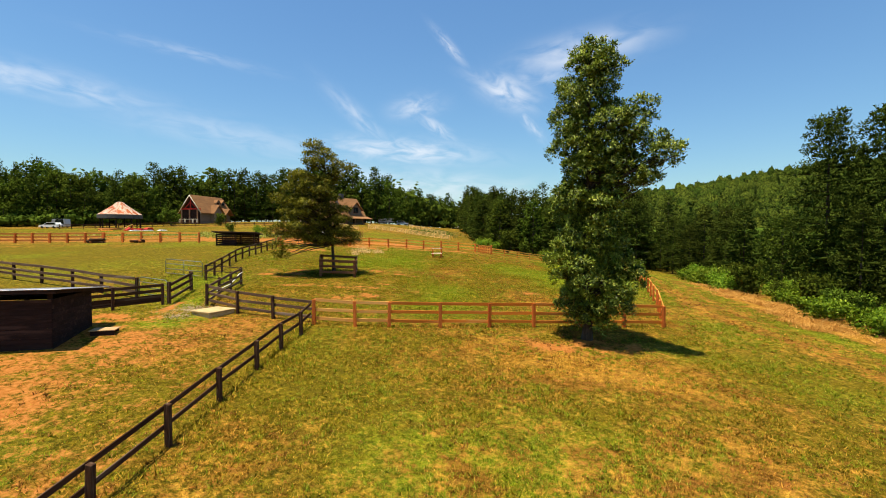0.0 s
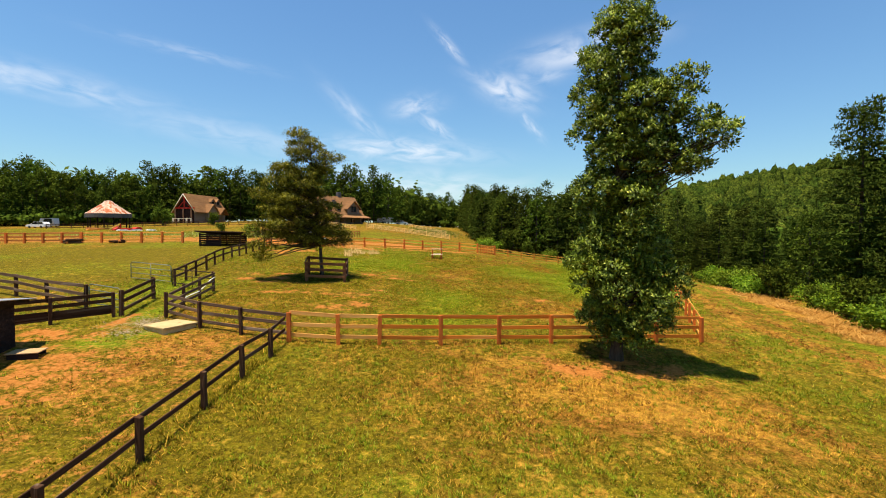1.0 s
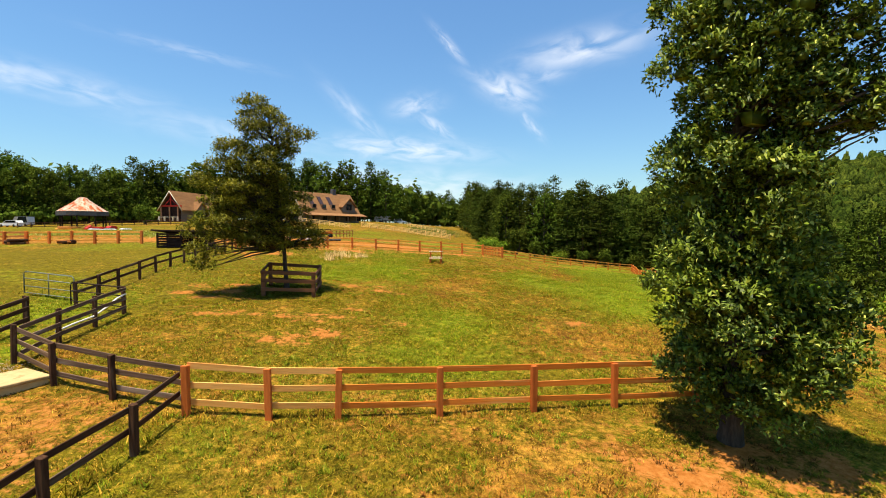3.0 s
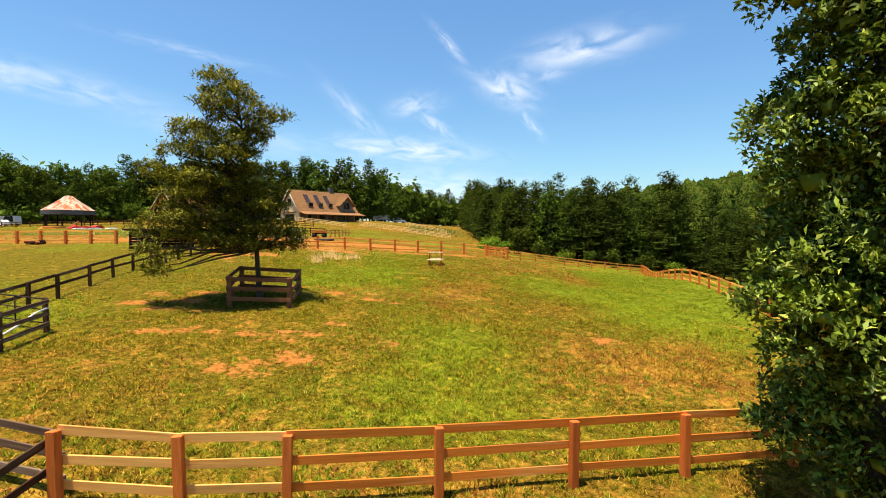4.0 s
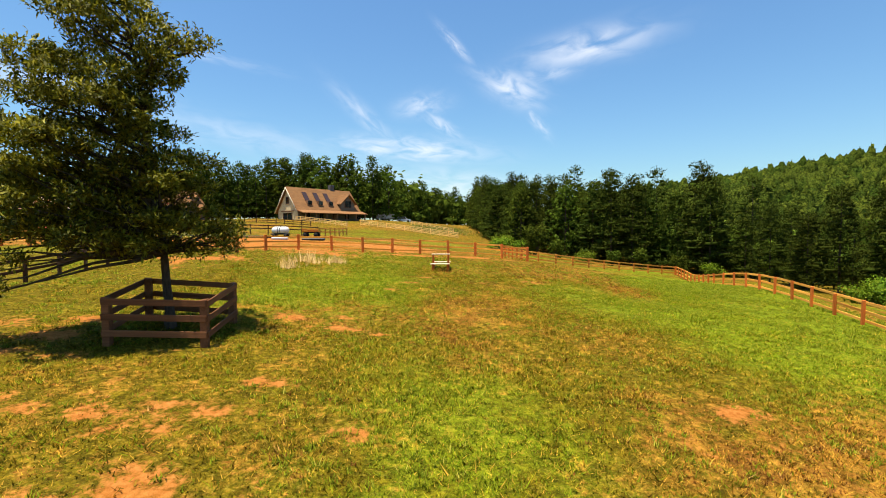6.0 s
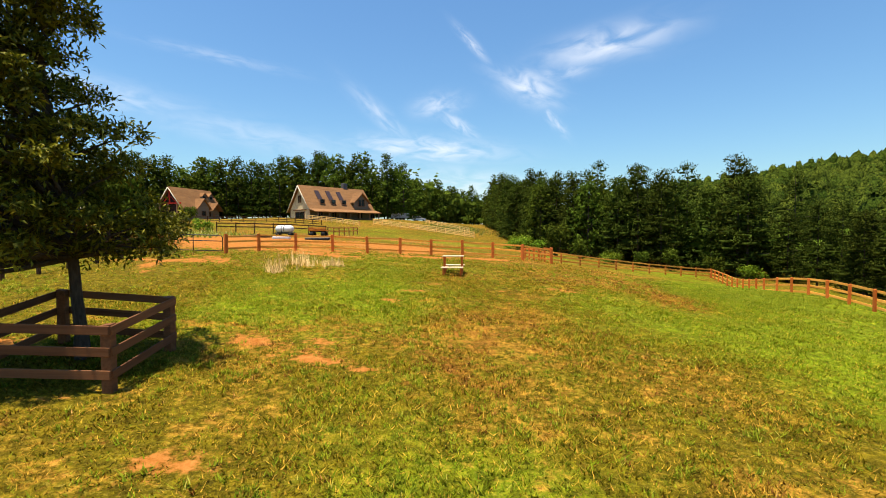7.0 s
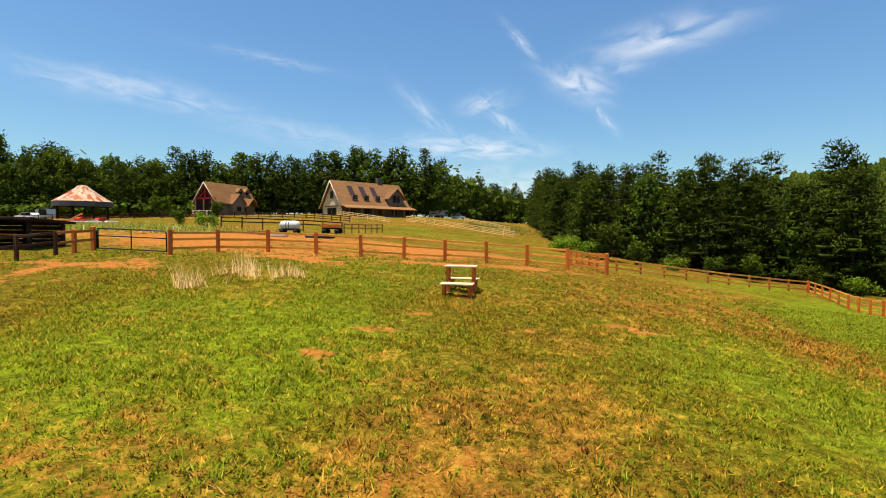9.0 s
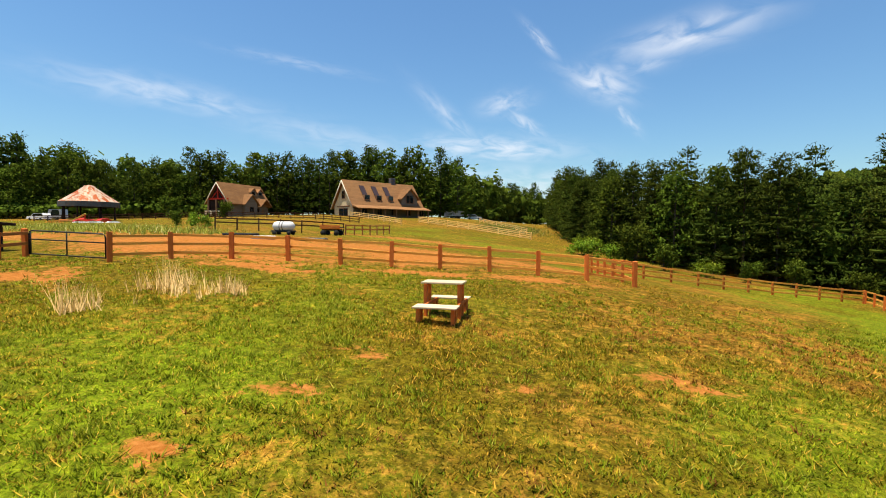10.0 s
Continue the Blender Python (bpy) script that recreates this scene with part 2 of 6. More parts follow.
M_BROWNPOST = mottled("brown_stained_post", (0.20, 0.075, 0.028), (0.36, 0.15, 0.055), 14.0, None, 0.8, stretch=(1, 1, 0.12), bump_by=0.4)
M_GUARD = mottled("dark_brown_board", (0.105, 0.042, 0.017), (0.21, 0.085, 0.034), 14.0, None, 0.8, stretch=(0.12, 1, 1), bump_by=0.4)
M_PALE = mottled("pale_plank", (0.55, 0.40, 0.24), (0.80, 0.64, 0.42), 9.0, (0.45, 0.33, 0.22), 0.8, stretch=(0.15, 1, 1))
M_OLDPLANK = mottled("weathered_tan_plank", (0.34, 0.20, 0.09), (0.52, 0.34, 0.17), 9.0, (0.25, 0.15, 0.07), 0.85, stretch=(0.15, 1, 1))
M_SHED = mottled("dark_shed_board", (0.012, 0.007, 0.006), (0.034, 0.018, 0.014), 10.0, (0.06, 0.034, 0.024), 0.9, stretch=(0.15, 1, 1), bump_by=0.5)
M_TIN = mottled("galvanised_sheet", (0.34, 0.34, 0.35), (0.55, 0.55, 0.56), 5.0, (0.30, 0.25, 0.20), 0.45, 0.75, stretch=(1, 0.1, 1))
M_RUST = mottled("rusted_white_roof", (0.40, 0.27, 0.17), (0.60, 0.48, 0.36), 2.6, (0.36, 0.080, 0.016), 0.6, 0.0, stretch=(1, 1, 0.35), stain=(0.44, 0.58))
M_SHINGLE = mottled("brown_shingles", (0.165, 0.078, 0.030), (0.285, 0.140, 0.054), 3.0, (0.21, 0.115, 0.055), 0.9, stretch=(1, 1, 4))
M_STONE = mottled("cream_stone", (0.40, 0.31, 0.17), (0.66, 0.54, 0.32), 3.5, (0.33, 0.24, 0.13), 0.9)
M_SIDING = mottled("grey_brown_siding", (0.13, 0.105, 0.075), (0.20, 0.165, 0.12), 6.0, None, 0.85, stretch=(0.1, 0.1, 3))
M_TRIM = mottled("brown_trim", (0.16, 0.085, 0.045), (0.24, 0.14, 0.08), 6.0, None, 0.7)
M_CREAM = mottled("cream_paint", (0.60, 0.52, 0.38), (0.72, 0.64, 0.48), 5.0, None, 0.6)
M_REDPAINT = mottled("red_paint", (0.42, 0.020, 0.012), (0.55, 0.045, 0.022), 5.0, None, 0.4)
# grey darkened to hold the shade on the pavilion fascia; the chimney shares it
M_FASCIA = mottled("fascia_shade_grey", (0.06, 0.06, 0.062), (0.11, 0.11, 0.11), 4.0, (0.2, 0.1, 0.05), 0.6)
M_WHITE = mottled("white_paint", (0.74, 0.73, 0.71), (0.82, 0.81, 0.79), 4.0, (0.6, 0.56, 0.5), 0.4)
M_YELLOW = mottled("yellow_plastic", (0.62, 0.42, 0.05), (0.75, 0.55, 0.10), 4.0, None, 0.4)
M_CONCRETE = mottled("pale_concrete", (0.48, 0.34, 0.15), (0.62, 0.46, 0.22), 5.0, (0.38, 0.25, 0.10), 0.9)
M_GRAVEL = mottled("grey_gravel", (0.30, 0.21, 0.12), (0.52, 0.40, 0.26), 18.0, None, 0.9, bump_by=1.0, depth=0.03)
M_BLACK = mottled("black_steel", (0.012, 0.013, 0.014), (0.03, 0.03, 0.03), 9.0, None, 0.45, 0.2)
M_GREENPIPE = mottled("faded_green_pipe", (0.10, 0.13, 0.10), (0.20, 0.22, 0.17), 9.0, (0.25, 0.16, 0.09), 0.5, 0.3)
M_PIPE = mottled("white_hose", (0.55, 0.52, 0.48), (0.68, 0.65, 0.6), 9.0, None, 0.5)
M_SILVER = mottled("silver_car_paint", (0.45, 0.47, 0.50), (0.52, 0.54, 0.57), 3.0, None, 0.3, 0.5, 0.5)
M_TYRE = mottled("tyre_rubber", (0.015, 0.015, 0.015), (0.03, 0.03, 0.03), 20.0, None, 0.9)
M_GLASS, gg, gs, _ = material("dark_window_glass", 0.06, 0.0, 0.5)
gs.inputs["Base Color"].default_value = (0.012, 0.014, 0.016, 1)
M_SOLAR, gg, gs, _ = material("dark_roof_panel", 0.25, 0.0, 0.5)
gs.inputs["Base Color"].default_value = (0.05, 0.03, 0.025, 1)


# ---- mesh helpers ----
def mesh_of(name, verts, faces, mat, smooth=False):
    me = bpy.data.meshes.new(name)
    me.from_pydata([tuple(v) for v in verts], [], [tuple(f) for f in faces])
    me.materials.append(mat)
    if smooth:
        me.polygons.foreach_set("use_smooth", np.ones(len(me.polygons), bool))
    me.update()
    return me


def mesh_np(name, verts, loops, per_face, mat):
    """A large mesh of equal faces from arrays."""
    me = bpy.data.meshes.new(name)
    nf = len(loops) // per_face
    me.vertices.add(len(verts))
    me.vertices.foreach_set("co", np.asarray(verts, np.float32).ravel())
    me.loops.add(len(loops))
    me.loops.foreach_set("vertex_index", np.asarray(loops, np.int32))
    me.polygons.add(nf)
    me.polygons.foreach_set("loop_start", np.arange(0, nf * per_face, per_face, dtype=np.int32))
    me.update(calc_edges=True)
    me.validate()
    me.materials.append(mat)
    return me


def face_up(me, rng, spread=0.35):
    """Soft shading for thin blades: normals that point up, as of the whole sward."""
    n = rng.normal(0, spread, (len(me.vertices), 3))
    n[:, 2] = 1.0
    n /= np.linalg.norm(n, axis=1)[:, None]
    me.normals_split_custom_set_from_vertices(n.tolist())


def thing(name, place, label, category, group="", kind=""):
    ob = new(name)
    ob.location = place
    return tagged(ob, label, category, group, kind)


def part(name, data, parent, m=None, label=""):
    ob = new(name, data)
    ob.parent = parent
    if m is not None:
        ob.matrix_basis = m
    return tagged(ob, label)


def box_mesh(name, size, mat, chamfer=0.0, at=(0, 0, 0)):
    """A box about its centre, with chamfered edges where asked."""
    bm = bmesh.new()
    bmesh.ops.create_cube(bm, size=1.0)
    for v in bm.verts:
        v.co = Vector((v.co.x * size[0] + at[0], v.co.y * size[1] + at[1], v.co.z * size[2] + at[2]))
    if chamfer:
        bmesh.ops.bevel(bm, geom=bm.edges[:], offset=chamfer, segments=1, affect="EDGES")
    return finish(name, bm, mat)


def finish(name, bm, mat):
    bmesh.ops.recalc_face_normals(bm, faces=bm.faces)
    me = bpy.data.meshes.new(name)
    bm.to_mesh(me)
    bm.free()
    me.materials.append(mat)
    return me


def tube_mesh(name, points, radii, mat, sides=8, closed=True):
    """A round bar along points; radii one number or one each."""
    pts = [Vector(p) for p in points]
    rs = radii if isinstance(radii, (list, tuple)) else [radii] * len(pts)
    verts, faces = [], []
    for i, p in enumerate(pts):
        d = (pts[min(i + 1, len(pts) - 1)] - pts[max(i - 1, 0)]).normalized()
        a = d.orthogonal().normalized() if abs(d.z) < 0.9 else Vector((1, 0, 0)).cross(d).normalized()
        b = d.cross(a)
        for k in range(sides):
            t = 2 * math.pi * k / sides
            verts.append(p + (a * math.cos(t) + b * math.sin(t)) * rs[i])
    for i in range(len(pts) - 1):
        for k in range(sides):
            n = (k + 1) % sides
            faces.append((i * sides + k, i * sides + n, (i + 1) * sides + n, (i + 1) * sides + k))
    if closed:
        faces += [tuple(range(sides))[::-1], tuple(range((len(pts) - 1) * sides, len(pts) * sides))]
    return mesh_of(name, verts, faces, mat, True)


def prism_mesh(name, outline, axis_len, mat, at=0.0):
    """An outline in x, z drawn out along y."""
    n = len(outline)
    verts = [(x, at, z) for x, z in outline] + [(x, at + axis_len, z) for x, z in outline]
    faces = [tuple(range(n)), tuple(range(2 * n - 1, n - 1, -1))] + [(i, i + n, (i + 1) % n + n, (i + 1) % n) for i in range(n)]
    bm = bmesh.new()
    vs = [bm.verts.new(v) for v in verts]
    for f in faces:
        bm.faces.new([vs[i] for i in f])
    return finish(name, bm, mat)


# ---- the lie of the land ----
SWELLS = [-0.74, 1.36, -0.18, 0.81, 0.73, -0.46, -0.17, 1.27, -0.13, 0.0, 1.75, -0.88]
ROLLS = [-0.48, -0.5, -1.98, -0.26, 0.46, 1.28, 3.07, 3.19, 0.37, -0.42, -3.47, -0.2, -0.95, 0.3, -2.45, -0.15]
KNOLLS = [(23.5, 62.0, 5.0, 0.40), (27.8, 79.5, 5.5, -0.42), (5.0, 69.8, 5.5, 0.36)]    # swells and hollow under the fences
HILLS = [(400, 455, 190, 50.0), (760, 480, 260, 34.0)]   # wooded ridge


def land(x, y):
    """Height of the ground."""
    x, y = np.asarray(x, float), np.asarray(y, float)
    h = -3.185 - 1.789 * 4 * np.tanh(x / 200) + 2.408 * 5 * np.tanh(y / 250)
    k = 0
    for a in (-24, -4, 16):
        for b in (8, 30, 52, 74):
            h = h + SWELLS[k] * np.exp(-((x - a) ** 2 + (y - b) ** 2) / (2 * 22 * 22))
            k += 1
    k = 0
    for a in (-95, -35, 30, 90):
        for b in (-10, 70, 140, 200):
            h = h + ROLLS[k] * np.exp(-((x - a) ** 2 + (y - b) ** 2) / (2 * 55 * 55))
            k += 1
    for a, b, s, top in KNOLLS:
        h = h + top * np.exp(-((x - a) ** 2 + (y - b) ** 2) / (2 * s * s))
    for a, b, s, top in HILLS:
        h = h + top * np.maximum(np.exp(-((x - a) ** 2 + (y - b) ** 2) / (2 * s * s)) - 0.08, 0)
    return h


def z_at(x, y):
    return float(land(x, y))


def lattice(ix, iy, seed):
    v = (ix * 374761393 + iy * 668265263 + seed * 2147483) & 0x7FFFFFFF
    v = ((v ^ (v >> 13)) * 1274126177) & 0x7FFFFFFF
    return ((v ^ (v >> 16)) & 0xFFFF) / 65535.0


def value_noise(x, y, size, seed=0):
    """Smooth noise 0 to 1 on arrays."""
    x, y = np.asarray(x, float) / size, np.asarray(y, float) / size
    ix, iy = np.floor(x).astype(np.int64), np.floor(y).astype(np.int64)
    fx, fy = x - ix, y - iy
    fx, fy = fx * fx * (3 - 2 * fx), fy * fy * (3 - 2 * fy)
    a, b = lattice(ix, iy, seed), lattice(ix + 1, iy, seed)
    c, d = lattice(ix, iy + 1, seed), lattice(ix + 1, iy + 1, seed)
    return (a * (1 - fx) + b * fx) * (1 - fy) + (c * (1 - fx) + d * fx) * fy


def blob(x, y, cx, cy, rx, ry, turn=0.0):
    c, s = math.cos(radians(turn)), math.sin(radians(turn))
    u, v = ((x - cx) * c + (y - cy) * s) / rx, (-(x - cx) * s + (y - cy) * c) / ry
    return np.exp(-(u * u + v * v))


def band(v, lo, hi, soft):
    return 1 / (1 + np.exp(-(v - lo) / soft)) * 1 / (1 + np.exp((v - hi) / soft))


# worn spots of bare clay: x, y, radii, turn
WORN = [(-6.8, 31.6, 1.2, 0.8, 20), (-11.0, 35.0, 1.3, 0.5, 15), (-9.1, 35.0, 0.7, 0.3, 0), (-12.6, 35.9, 0.8, 0.4, 0), (-5.0, 32.6, 1.3, 0.7, -10), (-2.1, 34.8, 0.7, 0.4, 0), (-7.0, 35.2, 1.4, 0.6, 10),
        (-5.4, 35.4, 0.7, 0.5, 0), (-6.4, 34.6, 0.9, 0.5, 20), (-3.8, 41.8, 1.2, 0.4, 0), (-6.2, 42.9, 1.3, 0.4, -15), (-4.6, 37.0, 0.8, 0.4, 0),
        (-13.2, 41.2, 1.5, 0.8, 15), (-13.0, 38.1, 1.5, 0.5, 25), (-14.8, 40.9, 0.7, 1.2, 0), (-14.7, 39.0, 0.8, 0.5, 0), (-12.4, 39.6, 1.4, 0.8, 10), (-18.2, 56.0, 3.6, 0.7, 114), (-15.3, 58.2, 3.2, 0.7, 135),
        (-18.0, 57.5, 3.2, 1.4, 10), (-4.0, 65.8, 5.0, 1.1, 8), (1.5, 67.0, 4.5, 0.9, 6), (-9.0, 63.2, 3.2, 0.8, 12), (-11.5, 63.5, 3.0, 0.9, 10), (5.2, 23.6, 2.2, 0.8, -15),
        (8.5, 24.2, 2.6, 1.3, 0), (-15.4, 24.8, 0.35, 0.9, -10), (-15.7, 26.4, 0.35, 1.2, 12), (-15.9, 28.4, 0.3, 1.2, 0), (-14.0, 22.9, 0.9, 0.4, -35), (-17.4, 24.4, 1.6, 0.9, 0),
        (4.7, 54.7, 0.8, 0.35, 0), (5.3, 54.2, 0.8, 0.3, -10), (-1.7, 53.6, 0.6, 0.3, 0), (-2.7, 53.8, 0.8, 0.35, 10), (-2.5, 51.5, 0.9, 0.3, 20), (-3.2, 49.2, 0.5, 0.3, 0), (1.6, 53.0, 0.4, 0.3, 0),
        (-4.4, 43.2, 0.6, 0.3, 0), (-2.6, 41.3, 0.4, 0.2, 0), (-10.8, 38.1, 1.0, 0.4, 0), (-8.3, 38.6, 0.5, 0.2, 0), (6.9, 36.7, 0.8, 0.4, 20), (-9.9, 64.4, 2.0, 0.6, 8)]


def hay_line(y):
    """The line along the bank on which matted hay lies."""
    return np.interp(y, [24, 28, 31, 35, 39, 44, 50], [28.8, 28.2, 27.2, 27.0, 27.8, 28.3, 30.0]) + 0.6 * np.sin(y * 1.1) + 0.4 * np.sin(y * 2.7)


def cover_of(x, y):
    """How bare, how dry and how lush the turf is at a place."""
    rag = value_noise(x, y, 1.0, 3) * 0.5 + value_noise(x, y, 0.4, 4) * 0.5
    soil = np.zeros_like(x)
    for cx, cy, rx, ry, t in WORN:
        soil = np.maximum(soil, 0.98 * blob(x, y, cx, cy, rx * 1.15, ry * 1.15, t))
    soil = soil * (0.15 + 1.35 * rag)
    yard = band(x, -60, -7.8, 0.3) * band(y, -60, 26, 1.2)
    soil = np.maximum(soil, yard * (0.32 + 0.44 * value_noise(x, y, 3.5, 8)))
    sand = band(x, -32, 5.5, 1.0) * band(y, 68.0 + 0.0 * x, 84, 1.5) * 0.78 + blob(x, y, -16, 66, 9, 3.2) * 0.7
    soil = np.maximum(soil, sand * (0.5 + 0.8 * value_noise(x, y, 5.0, 9)))
    soil = np.maximum(soil, blob(x, y, -12, 102, 15, 5, 8) * 0.75)
    line = np.interp(x, [-78, -34.5], [71.0, 66.0])
    soil = np.maximum(soil, band(x, -110, -30, 1.5) * band(y - line, 0.8, 15, 0.9) * (0.45 + 0.35 * value_noise(x, y, 6.0, 12)))
    track = x - np.interp(y, [22, 28, 31, 34, 37.5, 41, 48, 56], [21.2, 21.0, 20.2, 19.7, 20.1, 20.6, 22.5, 25.0])
    wheel = (np.exp(-(track / 0.9) ** 2) + 0.6 * np.exp(-((track - 2.3) / 0.7) ** 2)) * band(y, 20, 60, 2.0) * (0.4 + 0.9 * rag)
    soil = np.maximum(soil, 0.30 * wheel)
    hay = np.exp(-((x - hay_line(y)) / 2.0) ** 4) * band(y, 22, 52, 1.5)
    verge = band(x - np.interp(y, [20, 29, 42, 57], [15, 15, 19.5, 24.0]), 0, 60, 0.7) * band(x - hay_line(y), -60, -1.0, 0.5) * band(y, 18, 62, 2.0)
    dry = 0.25 + 0.22 * (value_noise(x, y, 9, 1) - 0.5) * 2 + 0.16 * (value_noise(x, y, 2.6, 2) - 0.5) * 2
    dry = dry + 0.75 * blob(x, y, 8.5, 19.6, 4.2, 1.5, -20) + 0.40 * blob(x, y, 6.5, 21.6, 5, 2.2, -10) - 0.12 * yard + 0.5 * blob(x, y, -10.6, 23.9, 1.3, 1.6) + 0.4 * blob(x, y, -11.5, 20.5, 2.6, 1.6)
    dry = dry - 0.06 * blob(x, y, 4, 45, 12, 8) - 0.22 * blob(x, y, -1, 29, 5, 4)
    dry = dry + 0.04 * blob(x, y, 0, 50, 10, 8) + 0.20 * blob(x, y, 4.0, 59.0, 11, 8) - 0.06 * blob(x, y, -2, 15, 4, 8) + 0.16 * blob(x, y, 8, 12, 7, 7) - 0.2 * blob(x, y, 7.5, 50, 4, 6)
    lush = 0.21 + 0.34 * (value_noise(x, y, 6, 5) - 0.5) * 2 + 1.3 * blob(x, y, 18.0, 55, 5.2, 14.0, -18) + 0.14 * blob(x, y, -2.5, 29.5, 5, 3)
    lush = lush + 0.20 * blob(x, y, 0, 15, 6, 8) + 0.32 * blob(x, y, -8, 46, 4, 7) + 0.10 * blob(x, y, 3, 50, 14, 16) + 0.3 * blob(x, y, 7.5, 50, 3, 6) - 0.02 * blob(x, y, -38, 50, 24, 17) + 0.06 * blob(x, y, -27, 38, 12, 8) - 0.12 * yard + 0.7 * (blob(x, y, -14.3, 23.6, 1.6, 0.9) + blob(x, y, -13.2, 25.0, 1.2, 0.6) + blob(x, y, -15.2, 28.2, 0.8, 1.6)) + 0.45 * blob(x, y, 26, 82, 8, 18, -10) + 0.35 * blob(x, y, -6, 50, 6, 5)
    dry = dry - 0.55 * blob(x, y, 18.0, 55, 5.2, 15, -18) + 0.42 * blob(x, y, 10.6, 55.5, 1.4, 7.5) + 0.16 * blob(x, y, 7.5, 43.8, 2.6, 1.1, 10) + 0.25 * blob(x, y, 9.0, 33.5, 5.0, 3.0) - 0.42 * blob(x, y, -38, 50, 24, 17) - 0.25 * blob(x, y, -27, 38, 12, 8) - 0.2 * blob(x, y, 26, 82, 8, 18, -10) - 0.15 * blob(x, y, -6, 50, 6, 5)
    lawn = band(x, -125, -50, 3.0) * band(y, 92, 128, 2.0)
    dry = dry + 0.9 * hay + 0.55 * wheel - 0.12 * verge - 0.2 * lawn - 0.18 * blob(x, y, 0, 112, 26, 24)
    lush = lush + 0.17 * verge - 0.5 * wheel - 0.6 * hay + 0.10 * lawn + 0.22 * blob(x, y, 0, 112, 26, 24)
    return np.clip(soil, 0, 1), np.clip(dry, 0, 1), np.clip(lush, 0, 1)


def add_cover(me, x, y):
    for name, values in zip(("soil", "dry", "lush"), cover_of(x, y)):
        me.attributes.new(name, "FLOAT", "POINT").data.foreach_set("value", np.asarray(values, np.float32))


def spaced(lo, near_lo, near_hi, hi, fine, grow):
    near = np.arange(near_lo, near_hi + 1e-6, fine)
    out, s = [near_hi], fine
    while out[-1] < hi:
        s *= grow
        out.append(out[-1] + s)
    back, s = [near_lo], fine
    while back[-1] > lo:
        s *= grow
        back.append(back[-1] - s)
    return np.concatenate([back[:0:-1], near, out[1:]])


gx, gy = spaced(-2600, -26, 27, 2600, 0.36, 1.08), spaced(-2600, 6, 74, 3600, 0.36, 1.08)
X, Y = np.meshgrid(gx, gy)
Z = land(X, Y) + (value_noise(X, Y, 1.3, 21) - 0.5) * 0.05 + (value_noise(X, Y, 0.45, 22) - 0.5) * 0.03
nx, ny = len(gx), len(gy)
idx = np.arange(nx * ny).reshape(ny, nx)
quads = np.stack([idx[:-1, :-1], idx[:-1, 1:], idx[1:, 1:], idx[1:, :-1]], -1).reshape(-1)
ground_mesh = mesh_np("ground", np.stack([X, Y, Z], -1).reshape(-1, 3), quads, 4, M_TURF)
ground_mesh.polygons.foreach_set("use_smooth", np.ones(len(ground_mesh.polygons), bool))
add_cover(ground_mesh, X.ravel(), Y.ravel())
ground = tagged(new("ground", ground_mesh), "rolling pasture of green and dry grass over orange clay", "ground", kind="structure")

# ---- fences ----
UNIT = {}


def board_mesh(mat, h, t):
    key = ("board", mat.name, h, t)
    if key not in UNIT:
        UNIT[key] = box_mesh("rail", (1.0, t, h), mat, 0.006)
    return UNIT[key]


def post_mesh(mat, w, h):
    """A square post with a sawn sloping top, standing 0.4 m in the ground."""
    key = ("post", mat.name, w, h)
    if key not in UNIT:
        bm = bmesh.new()
        bmesh.ops.create_cube(bm, size=1.0)
        for v in bm.verts:
            v.co = Vector((v.co.x * w, v.co.y * w, h if v.co.z > 0 else -0.4))
            if v.co.z > 0 and v.co.y > 0:
                v.co.z -= 0.025
        bmesh.ops.bevel(bm, geom=bm.edges[:], offset=0.012, segments=1, affect="EDGES")
        UNIT[key] = finish("post", bm, mat)
    return UNIT[key]


def along(points, step):
    """Posts at even steps along a line of corners."""
    out = []
    for a, b in zip(points[:-1], points[1:]):
        n = max(1, round(math.dist(a, b) / step))
        out += [(a[0] + (b[0] - a[0]) * i / n, a[1] + (b[1] - a[1]) * i / n) for i in range(n)]
    return out + [points[-1]]


